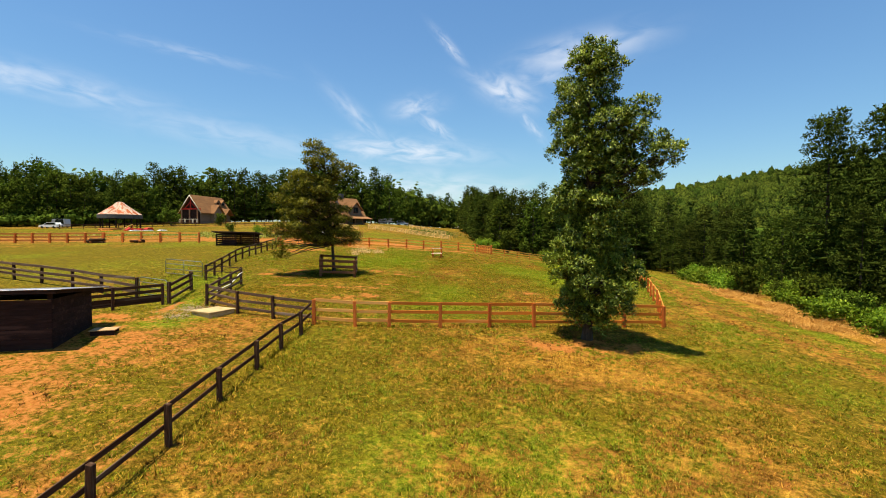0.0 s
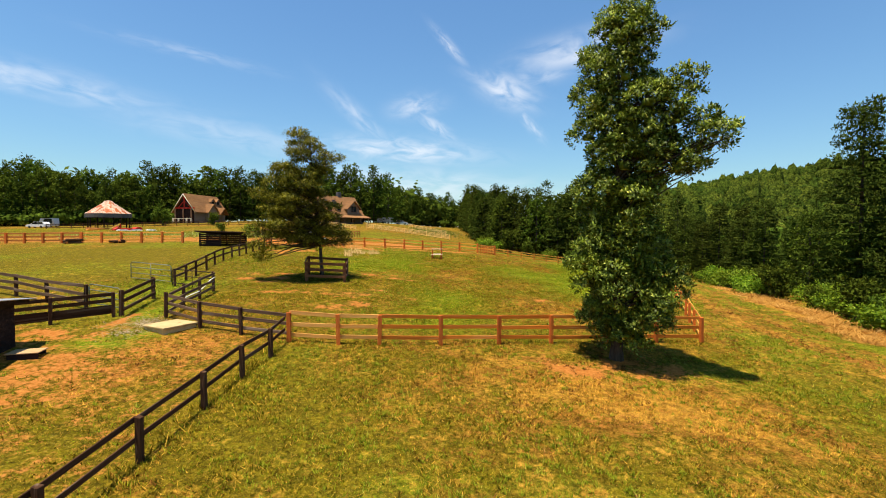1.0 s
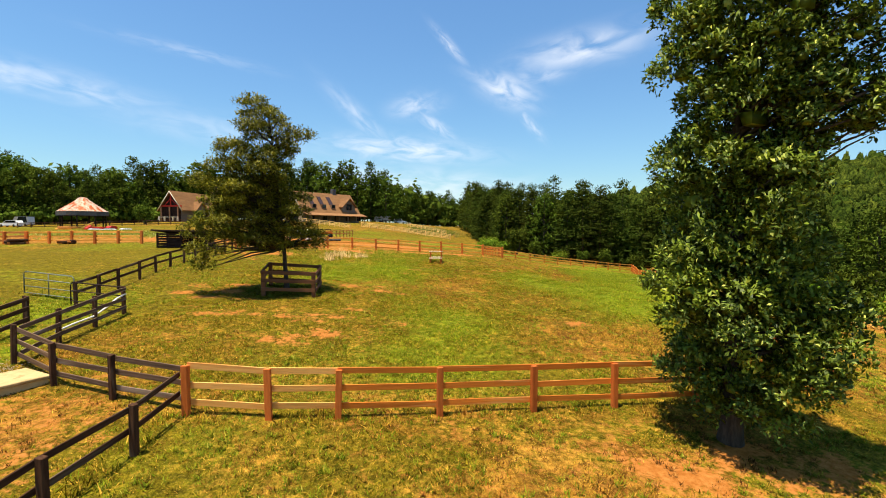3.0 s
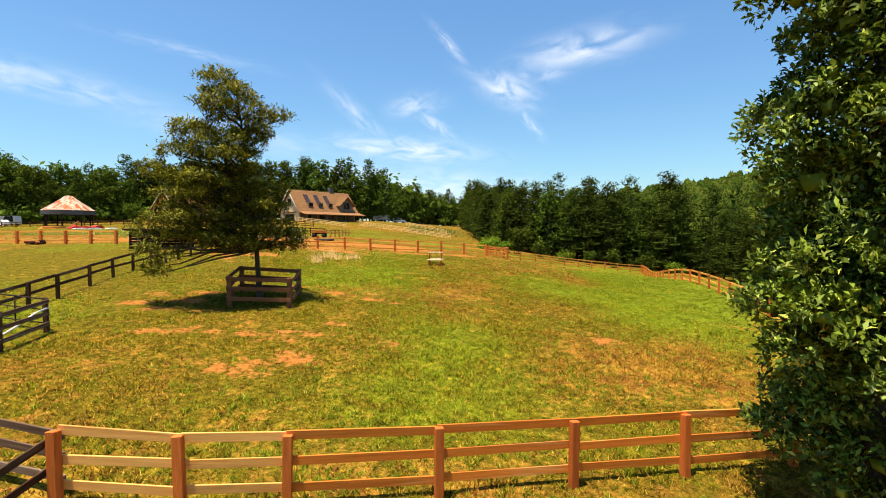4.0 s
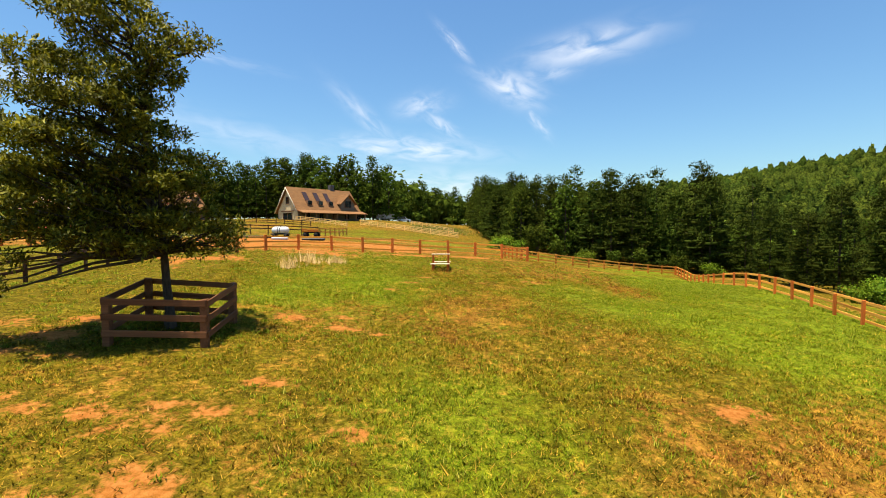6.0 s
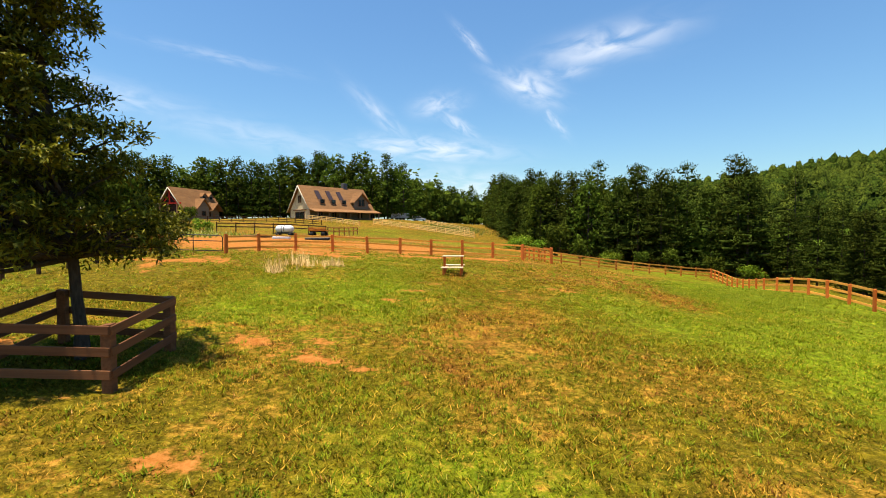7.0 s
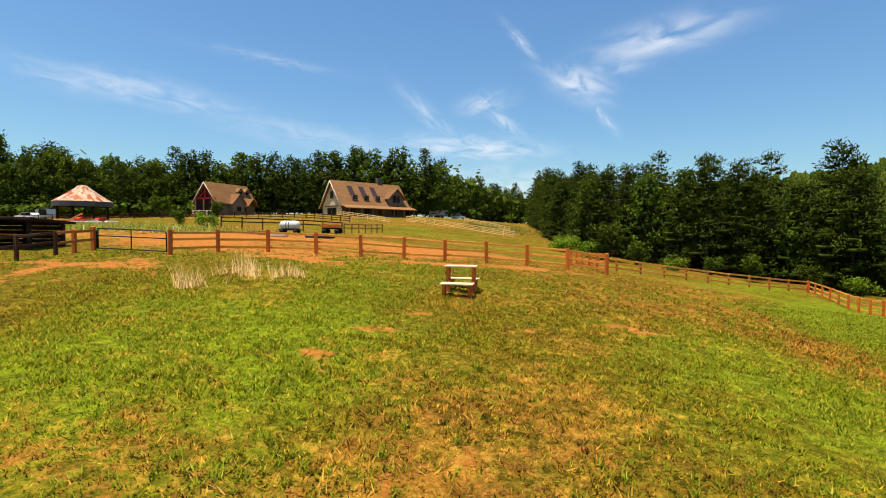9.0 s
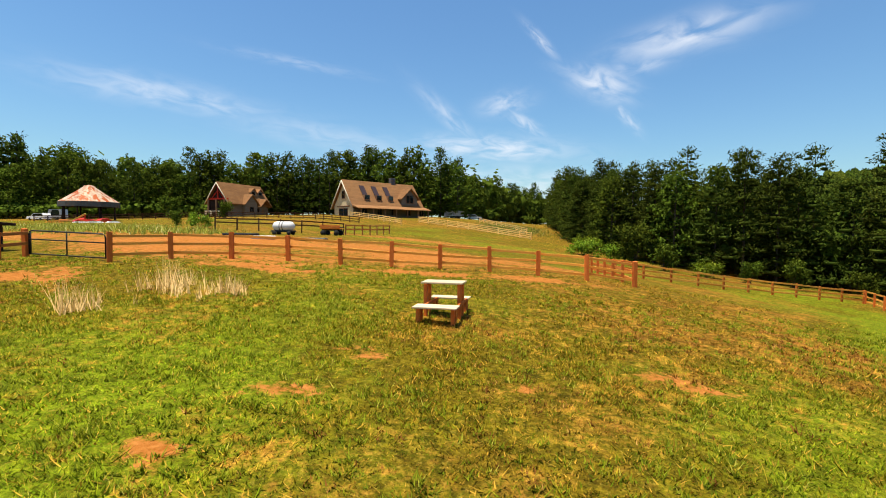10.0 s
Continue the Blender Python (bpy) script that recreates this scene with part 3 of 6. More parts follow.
def fence(label, posts, rails, post_h, post_w, board, mat_board, mat_post, side=1, group="", seed=1, rough=0.03, first=True, last=True, pale=0):
    rng = random.Random(seed)
    x0, y0 = posts[0]
    root = thing("fence", (x0, y0, z_at(x0, y0)), label, "fence", group)
    base = Vector(root.location)
    for i, (x, y) in enumerate(posts):
        if (i == 0 and not first) or (i == len(posts) - 1 and not last):
            continue
        j = posts[min(i + 1, len(posts) - 1)] if i < len(posts) - 1 else posts[i - 1]
        ang = math.degrees(math.atan2(j[1] - y, j[0] - x))
        m = pose(x - base.x, y - base.y, z_at(x, y) - base.z + rng.uniform(-0.03, 0.03), rng.uniform(-1.5, 1.5), rng.uniform(-1.5, 1.5), ang + rng.uniform(-2, 2))
        part("post", post_mesh(mat_post, post_w, post_h), root, m)
    for bay, ((ax, ay), (bx, by)) in enumerate(zip(posts[:-1], posts[1:])):
        length = math.dist((ax, ay), (bx, by))
        ang = math.degrees(math.atan2(by - ay, bx - ax))
        nxn, nyn = -math.sin(radians(ang)) * side, math.cos(radians(ang)) * side
        off = post_w / 2 + board[1] / 2 + 0.003
        za, zb = z_at(ax, ay), z_at(bx, by)
        for h in rails:
            h, wide = h if isinstance(h, tuple) else (h, board[0])
            pa, pb = za + h + rng.uniform(-rough, rough), zb + h + rng.uniform(-rough, rough)
            tilt = math.degrees(math.atan2(pb - pa, length))
            m = pose((ax + bx) / 2 + nxn * off - base.x, (ay + by) / 2 + nyn * off - base.y, (pa + pb) / 2 - base.z, rng.uniform(-2, 2), -tilt, ang)
            part("rail", board_mesh(M_NEWBOARD if bay < pale else mat_board, wide, board[1]), root, m @ Matrix.Diagonal((length + 0.03, 1, 1, 1)))
    return root


BOARD, WIDE = (0.145, 0.035), (0.17, 0.04)
# two-rail dark fence along the yard
fence("weathered dark brown two-rail board fence beside the dry yard",
      [(-7.05, 25.0), (-7.05, 23.0), (-7.3, 20.9), (-7.4, 18.4), (-7.5, 15.5), (-7.57, 12.7), (-7.62, 9.9), (-7.7, 7.1), (-7.8, 4.3), (-7.9, 1.5), (-8.0, -1.3), (-8.1, -4.1)],
      (1.06, 0.56), 1.16, 0.15, BOARD, M_DARK, M_DARKPOST, -1, seed=2, first=False)
fence("orange-stained three-rail cedar fence across the pasture",
      [(-6.95, 24.95), (-4.75, 24.95), (-2.96, 25.2), (-0.2, 25.75), (2.58, 26.4), (5.2, 27.0), (8.1, 27.7), (10.95, 28.4), (13.67, 29.05)],
      (1.30, 0.80, 0.32), 1.37, 0.17, WIDE, M_RED, M_REDPOST, 1, seed=3, pale=2)
fence("dark weathered three-rail corral fence beside a concrete slab", [(-7.0, 25.1), (-9.4, 25.65), (-11.65, 26.35), (-14.1, 27.75)],
      (1.16, 0.74, 0.32), 1.30, 0.14, (0.15, 0.04), M_GREY, M_DARKPOST, -1, seed=4, first=False)
fence("dark weathered chute fence with a white hose on it", [(-14.1, 27.9), (-14.4, 29.9), (-14.6, 32.0), (-14.75, 34.0)],
      (1.16, 0.74, 0.34), 1.30, 0.14, (0.15, 0.04), M_GREY, M_DARKPOST, -1, seed=5, first=False)
fence("dark weathered wooden gate panel standing open", [(-16.35, 27.75), (-17.1, 31.6)], (1.16, 0.76, 0.34), 1.32, 0.17, (0.17, 0.04), M_DARK, M_DARKPOST, -1, seed=6)
fence("dark corral fence with a wide kick board", [(-16.6, 27.55), (-18.4, 25.9), (-20.4, 24.2), (-22.6, 22.4), (-25, 20.4), (-28, 18)],
      (1.16, 0.82, (0.38, 0.44)), 1.28, 0.15, (0.17, 0.04), M_DARK, M_DARKPOST, -1, seed=7)
fence("weathered dark fence of the far corral", [(-19.1, 29.0), (-21.9, 29.9), (-24.8, 31.2), (-27.9, 32.4), (-31, 33.7), (-34.2, 35.0), (-38, 36.5), (-44, 39)],
      (1.16, 0.80, 0.42), 1.28, 0.15, (0.17, 0.04), M_GREY, M_DARKPOST, 1, seed=8, rough=0.06)
fence("long dark two-rail board fence between two pastures",
      [(-17.9, 35.2), (-18.25, 37.2), (-18.6, 39.2), (-19.33, 42.2), (-19.96, 44.9), (-20.35, 47.3), (-20.55, 49.5), (-20.65, 51.4), (-20.74, 53.2), (-20.83, 55.2), (-20.98, 57.3), (-21.2, 59.35)],
      (1.08, 0.62), 1.18, 0.14, BOARD, M_DARK, M_DARKPOST, 1, seed=9)
fence("brown stained two-rail fence by the black gate", [(-21.2, 59.35), (-21.35, 60.5)], (1.1, 0.62), 1.24, 0.17, BOARD, M_BROWN, M_REDPOST, -1, seed=10, first=False)
fence("brown board fence stub beside the black gate", [(-21.35, 60.55), (-21.45, 61.75)], (1.1, 0.62), 1.32, 0.2, BOARD, M_BROWN, M_REDPOST, -1, seed=11, first=False)
fence("orange-brown three-rail fence along the sandy paddock",
      [(-16.8, 61.7), (-15.3, 63.6), (-13.1, 65.1), (-10.5, 66.0), (-7.9, 66.6), (-5.4, 67.3), (-2.95, 68.0), (-0.4, 68.5), (2.1, 68.8), (4.6, 69.1), (7.0, 69.4)],
      (1.16, 0.74, 0.32), 1.34, 0.21, (0.125, 0.04), M_ORANGE, M_REDPOST, 1, seed=12, rough=0.05)
fence("orange-brown three-rail fence running up the slope", along([(7.0, 69.6), (6.2, 84.0)], 2.5), (1.16, 0.74, 0.32), 1.28, 0.15, BOARD, M_RED, M_REDPOST, -1, seed=13, first=False)
fence("orange-brown three-rail fence along the wood", along([(6.2, 84.2), (16.1, 88.2), (32.9, 95.0)], 2.6), (1.16, 0.74, 0.32), 1.28, 0.15, BOARD, M_ORANGE, M_REDPOST, -1, seed=14, first=False)
fence("reddish three-rail pasture fence curving down the slope", along([(13.67, 29.2), (16.2, 35.6), (18.3, 42.0), (20.6, 49.3), (22.6, 57.0), (23.6, 63.5), (25.2, 71), (28.6, 82), (32.9, 94.8)], 2.5),
      (1.14, 0.68, 0.22), 1.24, 0.14, BOARD, M_ORANGE, M_REDPOST, -1, seed=15, first=False)
fence("tan three-rail fence behind the green paddock", along([(-34.5, 66.0), (-49.2, 67.8)], 2.9), (1.34, 0.86, 0.38), 1.5, 0.24, (0.19, 0.04), M_ORANGE, M_REDPOST, -1, seed=16)
fence("brown three-rail fence behind the green paddock", along([(-49.4, 67.9), (-66.5, 69.8)], 2.9), (1.36, 0.88, 0.38), 1.5, 0.26, (0.22, 0.04), M_BROWN, M_REDPOST, -1, seed=24)
fence("brown three-rail fence beyond the paddock gate", along([(-71.5, 70.3), (-84, 71.8)], 2.9), (1.36, 0.88, 0.38), 1.5, 0.26, (0.2, 0.04), M_BROWN, M_REDPOST, -1, seed=25)
fence("pale new three-rail fence along the drive", along([(-44, 158), (-25.5, 140)], 2.6), (1.25, 0.85, 0.45), 1.4, 0.16, (0.16, 0.04), M_TAN, M_TAN, -1, seed=17)
fence("pale new four-rail fence along the green lane", along([(-24.5, 152), (-12, 146), (1.6, 139)], 2.6), (1.35, 1.0, 0.65, 0.3), 1.5, 0.16, (0.16, 0.04), M_TAN, M_TAN, -1, seed=18)
fence("pale new rail fence behind the green lane", along([(-13, 178), (0.6, 156)], 2.6), (1.3, 0.9, 0.5), 1.4, 0.16, (0.16, 0.04), M_TAN, M_TAN, -1, seed=19)
fence("dark rail pen behind the sandy paddock", along([(-34, 92), (-27, 94), (-20.5, 97)], 2.6), (1.35, 0.9), 1.5, 0.14, BOARD, M_DARK, M_DARKPOST, -1, seed=20)
fence("brown rail pen on the slope", along([(-20.2, 97), (-19.6, 104), (-19.4, 112)], 2.6), (1.2, 0.7), 1.35, 0.14, BOARD, M_BROWN, M_BROWNPOST, -1, seed=21)
fence("dark board fence in front of the log cabin", along([(-105, 128), (-70, 138), (-45, 140), (-33, 135)], 2.8), (1.2, 0.75, 0.3), 1.35, 0.15, BOARD, M_DARK, M_DARKPOST, -1, seed=22)

# ---- trees ----
def leaf_cloud(rng, centres, radii, twigs_each, leaves_per_twig, length, width, spread, droop=0.0, hollow=0.45, dome=0.7, stick=0.7, rise=0.9, face_out=0.35):
    """Leaves in rosettes on twigs over the shells of many clumps: vertices and quads as arrays."""
    cs, rs = [], []
    for c, r, n in zip(centres, radii, twigs_each):
        d = rng.normal(size=(n, 3))
        d[:, 2] = np.where((d[:, 2] < -0.15) & (rng.random(n) < dome), -d[:, 2], d[:, 2])
        d /= np.linalg.norm(d, axis=1)[:, None]
        k = rng.uniform(hollow ** 3, 1.0, n) ** (1 / 3)
        p = d * k[:, None] * np.asarray(r) + np.asarray(c)
        cs.append(p)
        rs.append(d)
    tw, out = np.concatenate(cs), np.concatenate(rs)
    nt = len(tw)
    p = np.repeat(tw, leaves_per_twig, 0)
    o = np.repeat(out, leaves_per_twig, 0)
    n = len(p)
    d = rng.normal(size=(n, 3)) * 0.8 + o * stick + np.array([0, 0, 0.25 - droop])
    d /= np.linalg.norm(d, axis=1)[:, None]
    p = p + rng.normal(size=(n, 3)) * spread
    nrm = rng.normal(size=(n, 3)) * 0.55 + np.array([0, 0, rise]) + o * face_out
    s = np.cross(d, nrm)
    s /= np.linalg.norm(s, axis=1)[:, None] + 1e-9
    up = np.cross(s, d)
    l = length * rng.uniform(0.6, 1.25, n)[:, None]
    w = width * rng.uniform(0.7, 1.25, n)[:, None]
    mid = p + d * l * 0.55 + up * l * 0.10
    v = np.stack([p, mid + s * w * 0.5, p + d * l - up * l * 0.10, mid - s * w * 0.5], 1)
    return v, o


def leaves_mesh(name, v, out, mat, rng, soft=0.0, cores=()):
    """Leaves as quads, turned so that they face out of their clump; soft lends them the clump's own shading."""
    face = np.cross(v[:, 1] - v[:, 0], v[:, 2] - v[:, 0])
    face /= np.linalg.norm(face, axis=1)[:, None] + 1e-9
    back = (face * (out + np.array([0, 0, 0.3]))).sum(1) < 0
    v[back] = v[back][:, ::-1]
    face[back] *= -1
    verts, normals = v.reshape(-1, 3), None
    if soft:
        normals = face * (1 - soft) + soft * (out + np.array([0, 0, 0.25]) + rng.normal(0, 0.22, out.shape))
        normals /= np.linalg.norm(normals, axis=1)[:, None] + 1e-9
        normals = np.repeat(normals, 4, 0)
    if len(cores):
        # knots of small inner foliage that close each clump
        cv, cn = core_quads(rng, cores)
        verts = np.concatenate([verts, cv])
        if soft:
            normals = np.concatenate([normals, cn])
    me = mesh_np(name, verts, np.arange(len(verts)), 4, mat)
    if soft:
        me.normals_split_custom_set_from_vertices(normals.tolist())
    return me


def core_quads(rng, cores):
    """Rough six-sided knots inside the clumps: rows of x, y, z, radius across and radius up."""
    c = np.asarray(cores, float)
    n = len(c)
    corner = np.array([[i, j, k] for i in (-1, 1) for j in (-1, 1) for k in (-1, 1)], float)
    quads = np.array([[0, 1, 3, 2], [4, 6, 7, 5], [0, 4, 5, 1], [2, 3, 7, 6], [0, 2, 6, 4], [1, 5, 7, 3]])
    t = rng.uniform(0, 6.283, n)
    turn = np.zeros((n, 3, 3))
    turn[:, 0, 0], turn[:, 0, 1], turn[:, 1, 0], turn[:, 1, 1], turn[:, 2, 2] = np.cos(t), -np.sin(t), np.sin(t), np.cos(t), 1
    p = np.einsum("nij,kj->nki", turn, corner / 1.732) * rng.uniform(0.6, 1.0, (n, 8, 1))
    d = p / np.linalg.norm(p, axis=2)[:, :, None]
    p = p * c[:, None, [3, 3, 4]] + c[:, None, :3]
    return p[:, quads].reshape(-1, 3), d[:, quads].reshape(-1, 3)


def cores_of(centres, radii, k):
    return [(c[0], c[1], c[2], r[0] * k, r[2] * k) for c, r in zip(centres, radii)]


def limbs_mesh(name, trunk, limbs, mat):
    """Trunk and limbs as tapered round bars in one mesh. Each: points, start radius, end radius."""
    verts, faces = [], []
    for pts, r0, r1 in [trunk] + limbs:
        pts = [Vector(p) for p in pts]
        sides, base = (10 if r0 > 0.12 else 6), len(verts)
        for i, p in enumerate(pts):
            f = i / (len(pts) - 1)
            d = (pts[min(i + 1, len(pts) - 1)] - pts[max(i - 1, 0)]).normalized()
            a = Vector((0.93, 0.31, 0.2)).cross(d).normalized()
            b = d.cross(a)
            r = r0 + (r1 - r0) * f
            if (pts, r0) == (trunk[0], trunk[1]) and i == 0:
                r *= 1.45
            for k in range(sides):
                t = 2 * math.pi * k / sides
                verts.append(p + (a * math.cos(t) + b * math.sin(t)) * r)
        for i in range(len(pts) - 1):
            for k in range(sides):
                n = (k + 1) % sides
                faces.append((base + i * sides + k, base + i * sides + n, base + (i + 1) * sides + n, base + (i + 1) * sides + k))
    return mesh_of(name, verts, faces, mat, True)


def bent(a, b, rng, n=5, sag=0.12):
    a, b = Vector(a), Vector(b)
    l = (b - a).length
    return [a.lerp(b, i / (n - 1)) + Vector((rng.uniform(-1, 1), rng.uniform(-1, 1), rng.uniform(-0.2, 1))) * l * sag * math.sin(math.pi * i / (n - 1)) for i in range(n)]


def specimen_tree(name, label, x, y, height, trunk_r, top, profile, boughs, mat, leaf, per_area, size, count, bare, seed, skew=0.0, droop=0.0, flat=0.7, soft=0.45, core=0.3, apart=0.62, rise=0.9, face_out=0.35):
    """A single tree. profile: rows of height, reach to -x, reach to +x, depth of the middle, half depth; boughs: dx, dy, z, radius."""
    rng, rr = np.random.default_rng(seed), random.Random(seed)
    root = thing(name, (x, y, z_at(x, y)), label, "tree")
    rows = np.array(profile)
    at = lambda h: [float(np.interp(h, rows[:, 0], rows[:, k])) for k in (1, 2, 3, 4)]
    lead = lambda h: Vector((top[0] * (max(h, 0) / height) ** 1.6, top[1] * (max(h, 0) / height) ** 1.6, h))
    ph = [rr.uniform(0, 6.28) for _ in range(4)]
    centres, radii = [], []

    def try_clump(c, r):
        for o, q in zip(centres, radii):
            d = c - o
            if d.x * d.x + d.y * d.y + (d.z * 1.35) ** 2 < (apart * (r + q[0])) ** 2:
                return
        centres.append(c)
        radii.append((r * rr.uniform(0.85, 1.15), r * rr.uniform(0.85, 1.15), r * flat * rr.uniform(0.8, 1.15)))

    for dx, dy, zz, r in boughs:
        for k in range(max(6, round(r * r * 26))):
            d = Vector((rr.gauss(0, 1), rr.gauss(0, 1), rr.gauss(0, 0.8))).normalized() * r * rr.uniform(0.25, 0.85)
            try_clump(Vector((dx, dy, zz)) + d, min(size[1], r * 0.62) * rr.uniform(0.6, 1.0))
    for k in range(count):
        h = rr.uniform(rows[0, 0], rows[-1, 0])
        lo, hi, mid, deep = at(h)
        t = rr.uniform(0, 6.283)
        # bays and bulges of the outline
        lump = 0.93 + 0.10 * math.sin(2 * t + ph[0] + h * 0.9) + 0.09 * math.sin(3 * t + ph[1] - h * 1.7) + 0.07 * math.sin(h * 3.1 + ph[2] + t)
        r = rr.uniform(*size) * min(1.0, 0.45 + (hi - lo) * 0.14)
        q = rr.uniform(0.12, 1.0) ** 0.5 * lump
        rx, ry = max(0.0, (hi - lo) / 2 - r * 0.8), max(0.0, deep - r * 0.8)
        cx = (lo + hi) / 2 + math.cos(t) * rx * q
        try_clump(Vector((cx, mid + skew * cx + math.sin(t) * ry * q, h)), r)
    twigs = [max(6, int(per_area * r[0] * r[0])) for r in radii]
    v, out = leaf_cloud(rng, centres, radii, twigs, leaf[2], leaf[0], leaf[1], leaf[0] * 0.5, droop, 0.72, 0.90, 0.6, rise, face_out)
    trunk = ([lead(height * f * 0.95) + Vector((rr.uniform(-1, 1), rr.uniform(-1, 1), 0)) * 0.06 * (0 if i == 0 else 1) - Vector((0, 0, 0.3 if i == 0 else 0))
              for i, f in enumerate((0, 0.06, 0.14, 0.25, 0.4, 0.55, 0.7, 0.85, 1))], trunk_r, 0.03)
    limbs = []
    for c, r in zip(centres, radii):
        start = lead(max(bare, c.z - (c - lead(c.z)).length * rr.uniform(0.35, 0.75)))
        limbs.append((bent(start, c, rr, 5, 0.08), 0.015 + 0.04 * r[0] + 0.012 * (c - start).length, 0.008))
    part("trunk", limbs_mesh("trunk", trunk, limbs, M_BARK), root)
    part("crown", leaves_mesh("crown", v, out, mat, rng, soft, cores_of(centres, radii, core)), root)
    return root


specimen_tree("tree", "tall broadleaf tree with dense glossy dark green leaves by the fence", 7.75, 25.3, 16.0, 0.26, (0.0, 0.0),
              [(0.9, -1.3, 1.8, 0.0, 1.6), (1.6, -1.6, 2.6, 0.0, 2.0), (2.6, -1.8, 2.7, 0.0, 2.1), (4.2, -2.4, 2.5, 0.0, 2.1), (5.2, -2.1, 2.0, 0.0, 2.0), (6.2, -1.6, 1.6, 0.0, 2.0), (7.4, -2.2, 1.6, 0.0, 2.0),
               (8.2, -1.7, 2.7, 0.0, 2.0), (9.0, -1.7, 3.0, 0.0, 2.0), (10.0, -1.9, 3.0, 0.0, 2.0), (11.2, -2.1, 2.7, 0.0, 2.0), (12.2, -1.8, 2.3, 0.0, 1.8), (12.8, -1.8, 1.3, 0.0, 1.7), (13.5, -1.8, 1.65, 0.0, 1.6), (14.2, -1.4, 1.7, 0.0, 1.5), (15.2, -1.2, 1.3, 0.1, 1.2), (15.9, -0.8, 0.7, 0.1, 0.7)],
              [(2.1, -1.5, 11.6, 0.95), (2.4, -1.6, 10.6, 1.0), (2.6, -1.7, 9.7, 0.95), (3.2, -2.0, 9.7, 0.75), (3.7, -2.3, 9.8, 0.5), (2.4, -1.4, 8.6, 0.8), (1.9, -1.2, 3.5, 0.9)],
              M_OAK, (0.17, 0.075, 16), 84, (0.50, 1.15), 4200, 0.9, 11, skew=-0.4, flat=0.8, soft=0.72, core=0.36, apart=0.64, rise=0.75, face_out=0.5)
specimen_tree("tree", "broad oak with olive-green leaves standing in a rail guard", -9.62, 41.0, 11.0, 0.16, (-0.9, -0.7),
              [(2.5, -2.6, 1.8, -0.5, 2.3), (3.1, -3.8, 2.3, -0.6, 2.8), (4.0, -4.2, 2.2, -0.7, 2.9), (5.0, -4.3, 1.8, -0.8, 2.8), (6.0, -4.4, 1.3, -0.8, 2.6), (7.2, -4.1, 1.0, -0.8, 2.4), (8.2, -3.5, 1.3, -0.8, 2.1), (9.2, -3.0, 1.5, -0.8, 1.8), (10.0, -2.7, 0.9, -0.8, 1.5), (10.7, -2.5, -0.2, -0.9, 1.0), (11.2, -2.0, -0.8, -0.9, 0.5)],
              [(-3.7, -2.6, 2.5, 0.9), (-3.4, -2.8, 1.8, 0.5), (-4.3, -2.2, 3.6, 0.8), (-4.1, -1.6, 6.3, 0.7), (1.4, -0.6, 9.2, 0.6), (2.0, 0.2, 3.1, 0.6)],
              M_WILLOW, (0.20, 0.058, 15), 78, (0.42, 0.95), 2600, 2.5, 12, skew=0.25, droop=0.25, flat=0.5, soft=0.65, core=0.2, apart=0.74, rise=0.85, face_out=0.4)


# prototypes of the woodland trees, at 1 m scale of their own height
def broad_proto(seed, height, width, cards, size, mat, low=0.12, n=40):
    rng, rr = np.random.default_rng(seed), random.Random(seed)
    centres, radii = [], []
    for i in range(n):
        f = (i + 0.5) / n
        z = height * (low + (1 - low) * f * 0.95)
        env = width * (0.55 + 0.45 * math.sin(math.pi * min(1, 0.15 + f))) * (1 if f < 0.6 else math.sqrt(max(0.05, 1 - ((f - 0.6) / 0.42) ** 2)))
        t, q = i * 2.4 + rr.uniform(-0.4, 0.4), env * rr.uniform(0.35, 0.85)
        centres.append((math.cos(t) * q, math.sin(t) * q, z))
        r = width * rr.uniform(0.24, 0.40) * (1.0 if f < 0.75 else 0.8)
        radii.append((r, r, r * 0.72))
    v, out = leaf_cloud(rng, centres, radii, [cards // n // 5] * n, 5, size, size * 0.72, size * 0.35, 0.1, 0.8, 0.92, 0.0)
    trunk = ([(0, 0, -0.5), (0.05, 0, height * 0.3), (0.1, 0.05, height * 0.6), (0, 0.1, height * 0.92)], height * 0.014, 0.04)
    limbs = [(bent((0, 0, max(0.5, c[2] * 0.72)), c, rr, 4), 0.06, 0.02) for c in centres[::3]]
    return limbs_mesh("trunk", trunk, limbs, M_BARK), leaves_mesh("crown", v, out, mat, rng, 0.7, cores_of(centres, radii, 0.40))


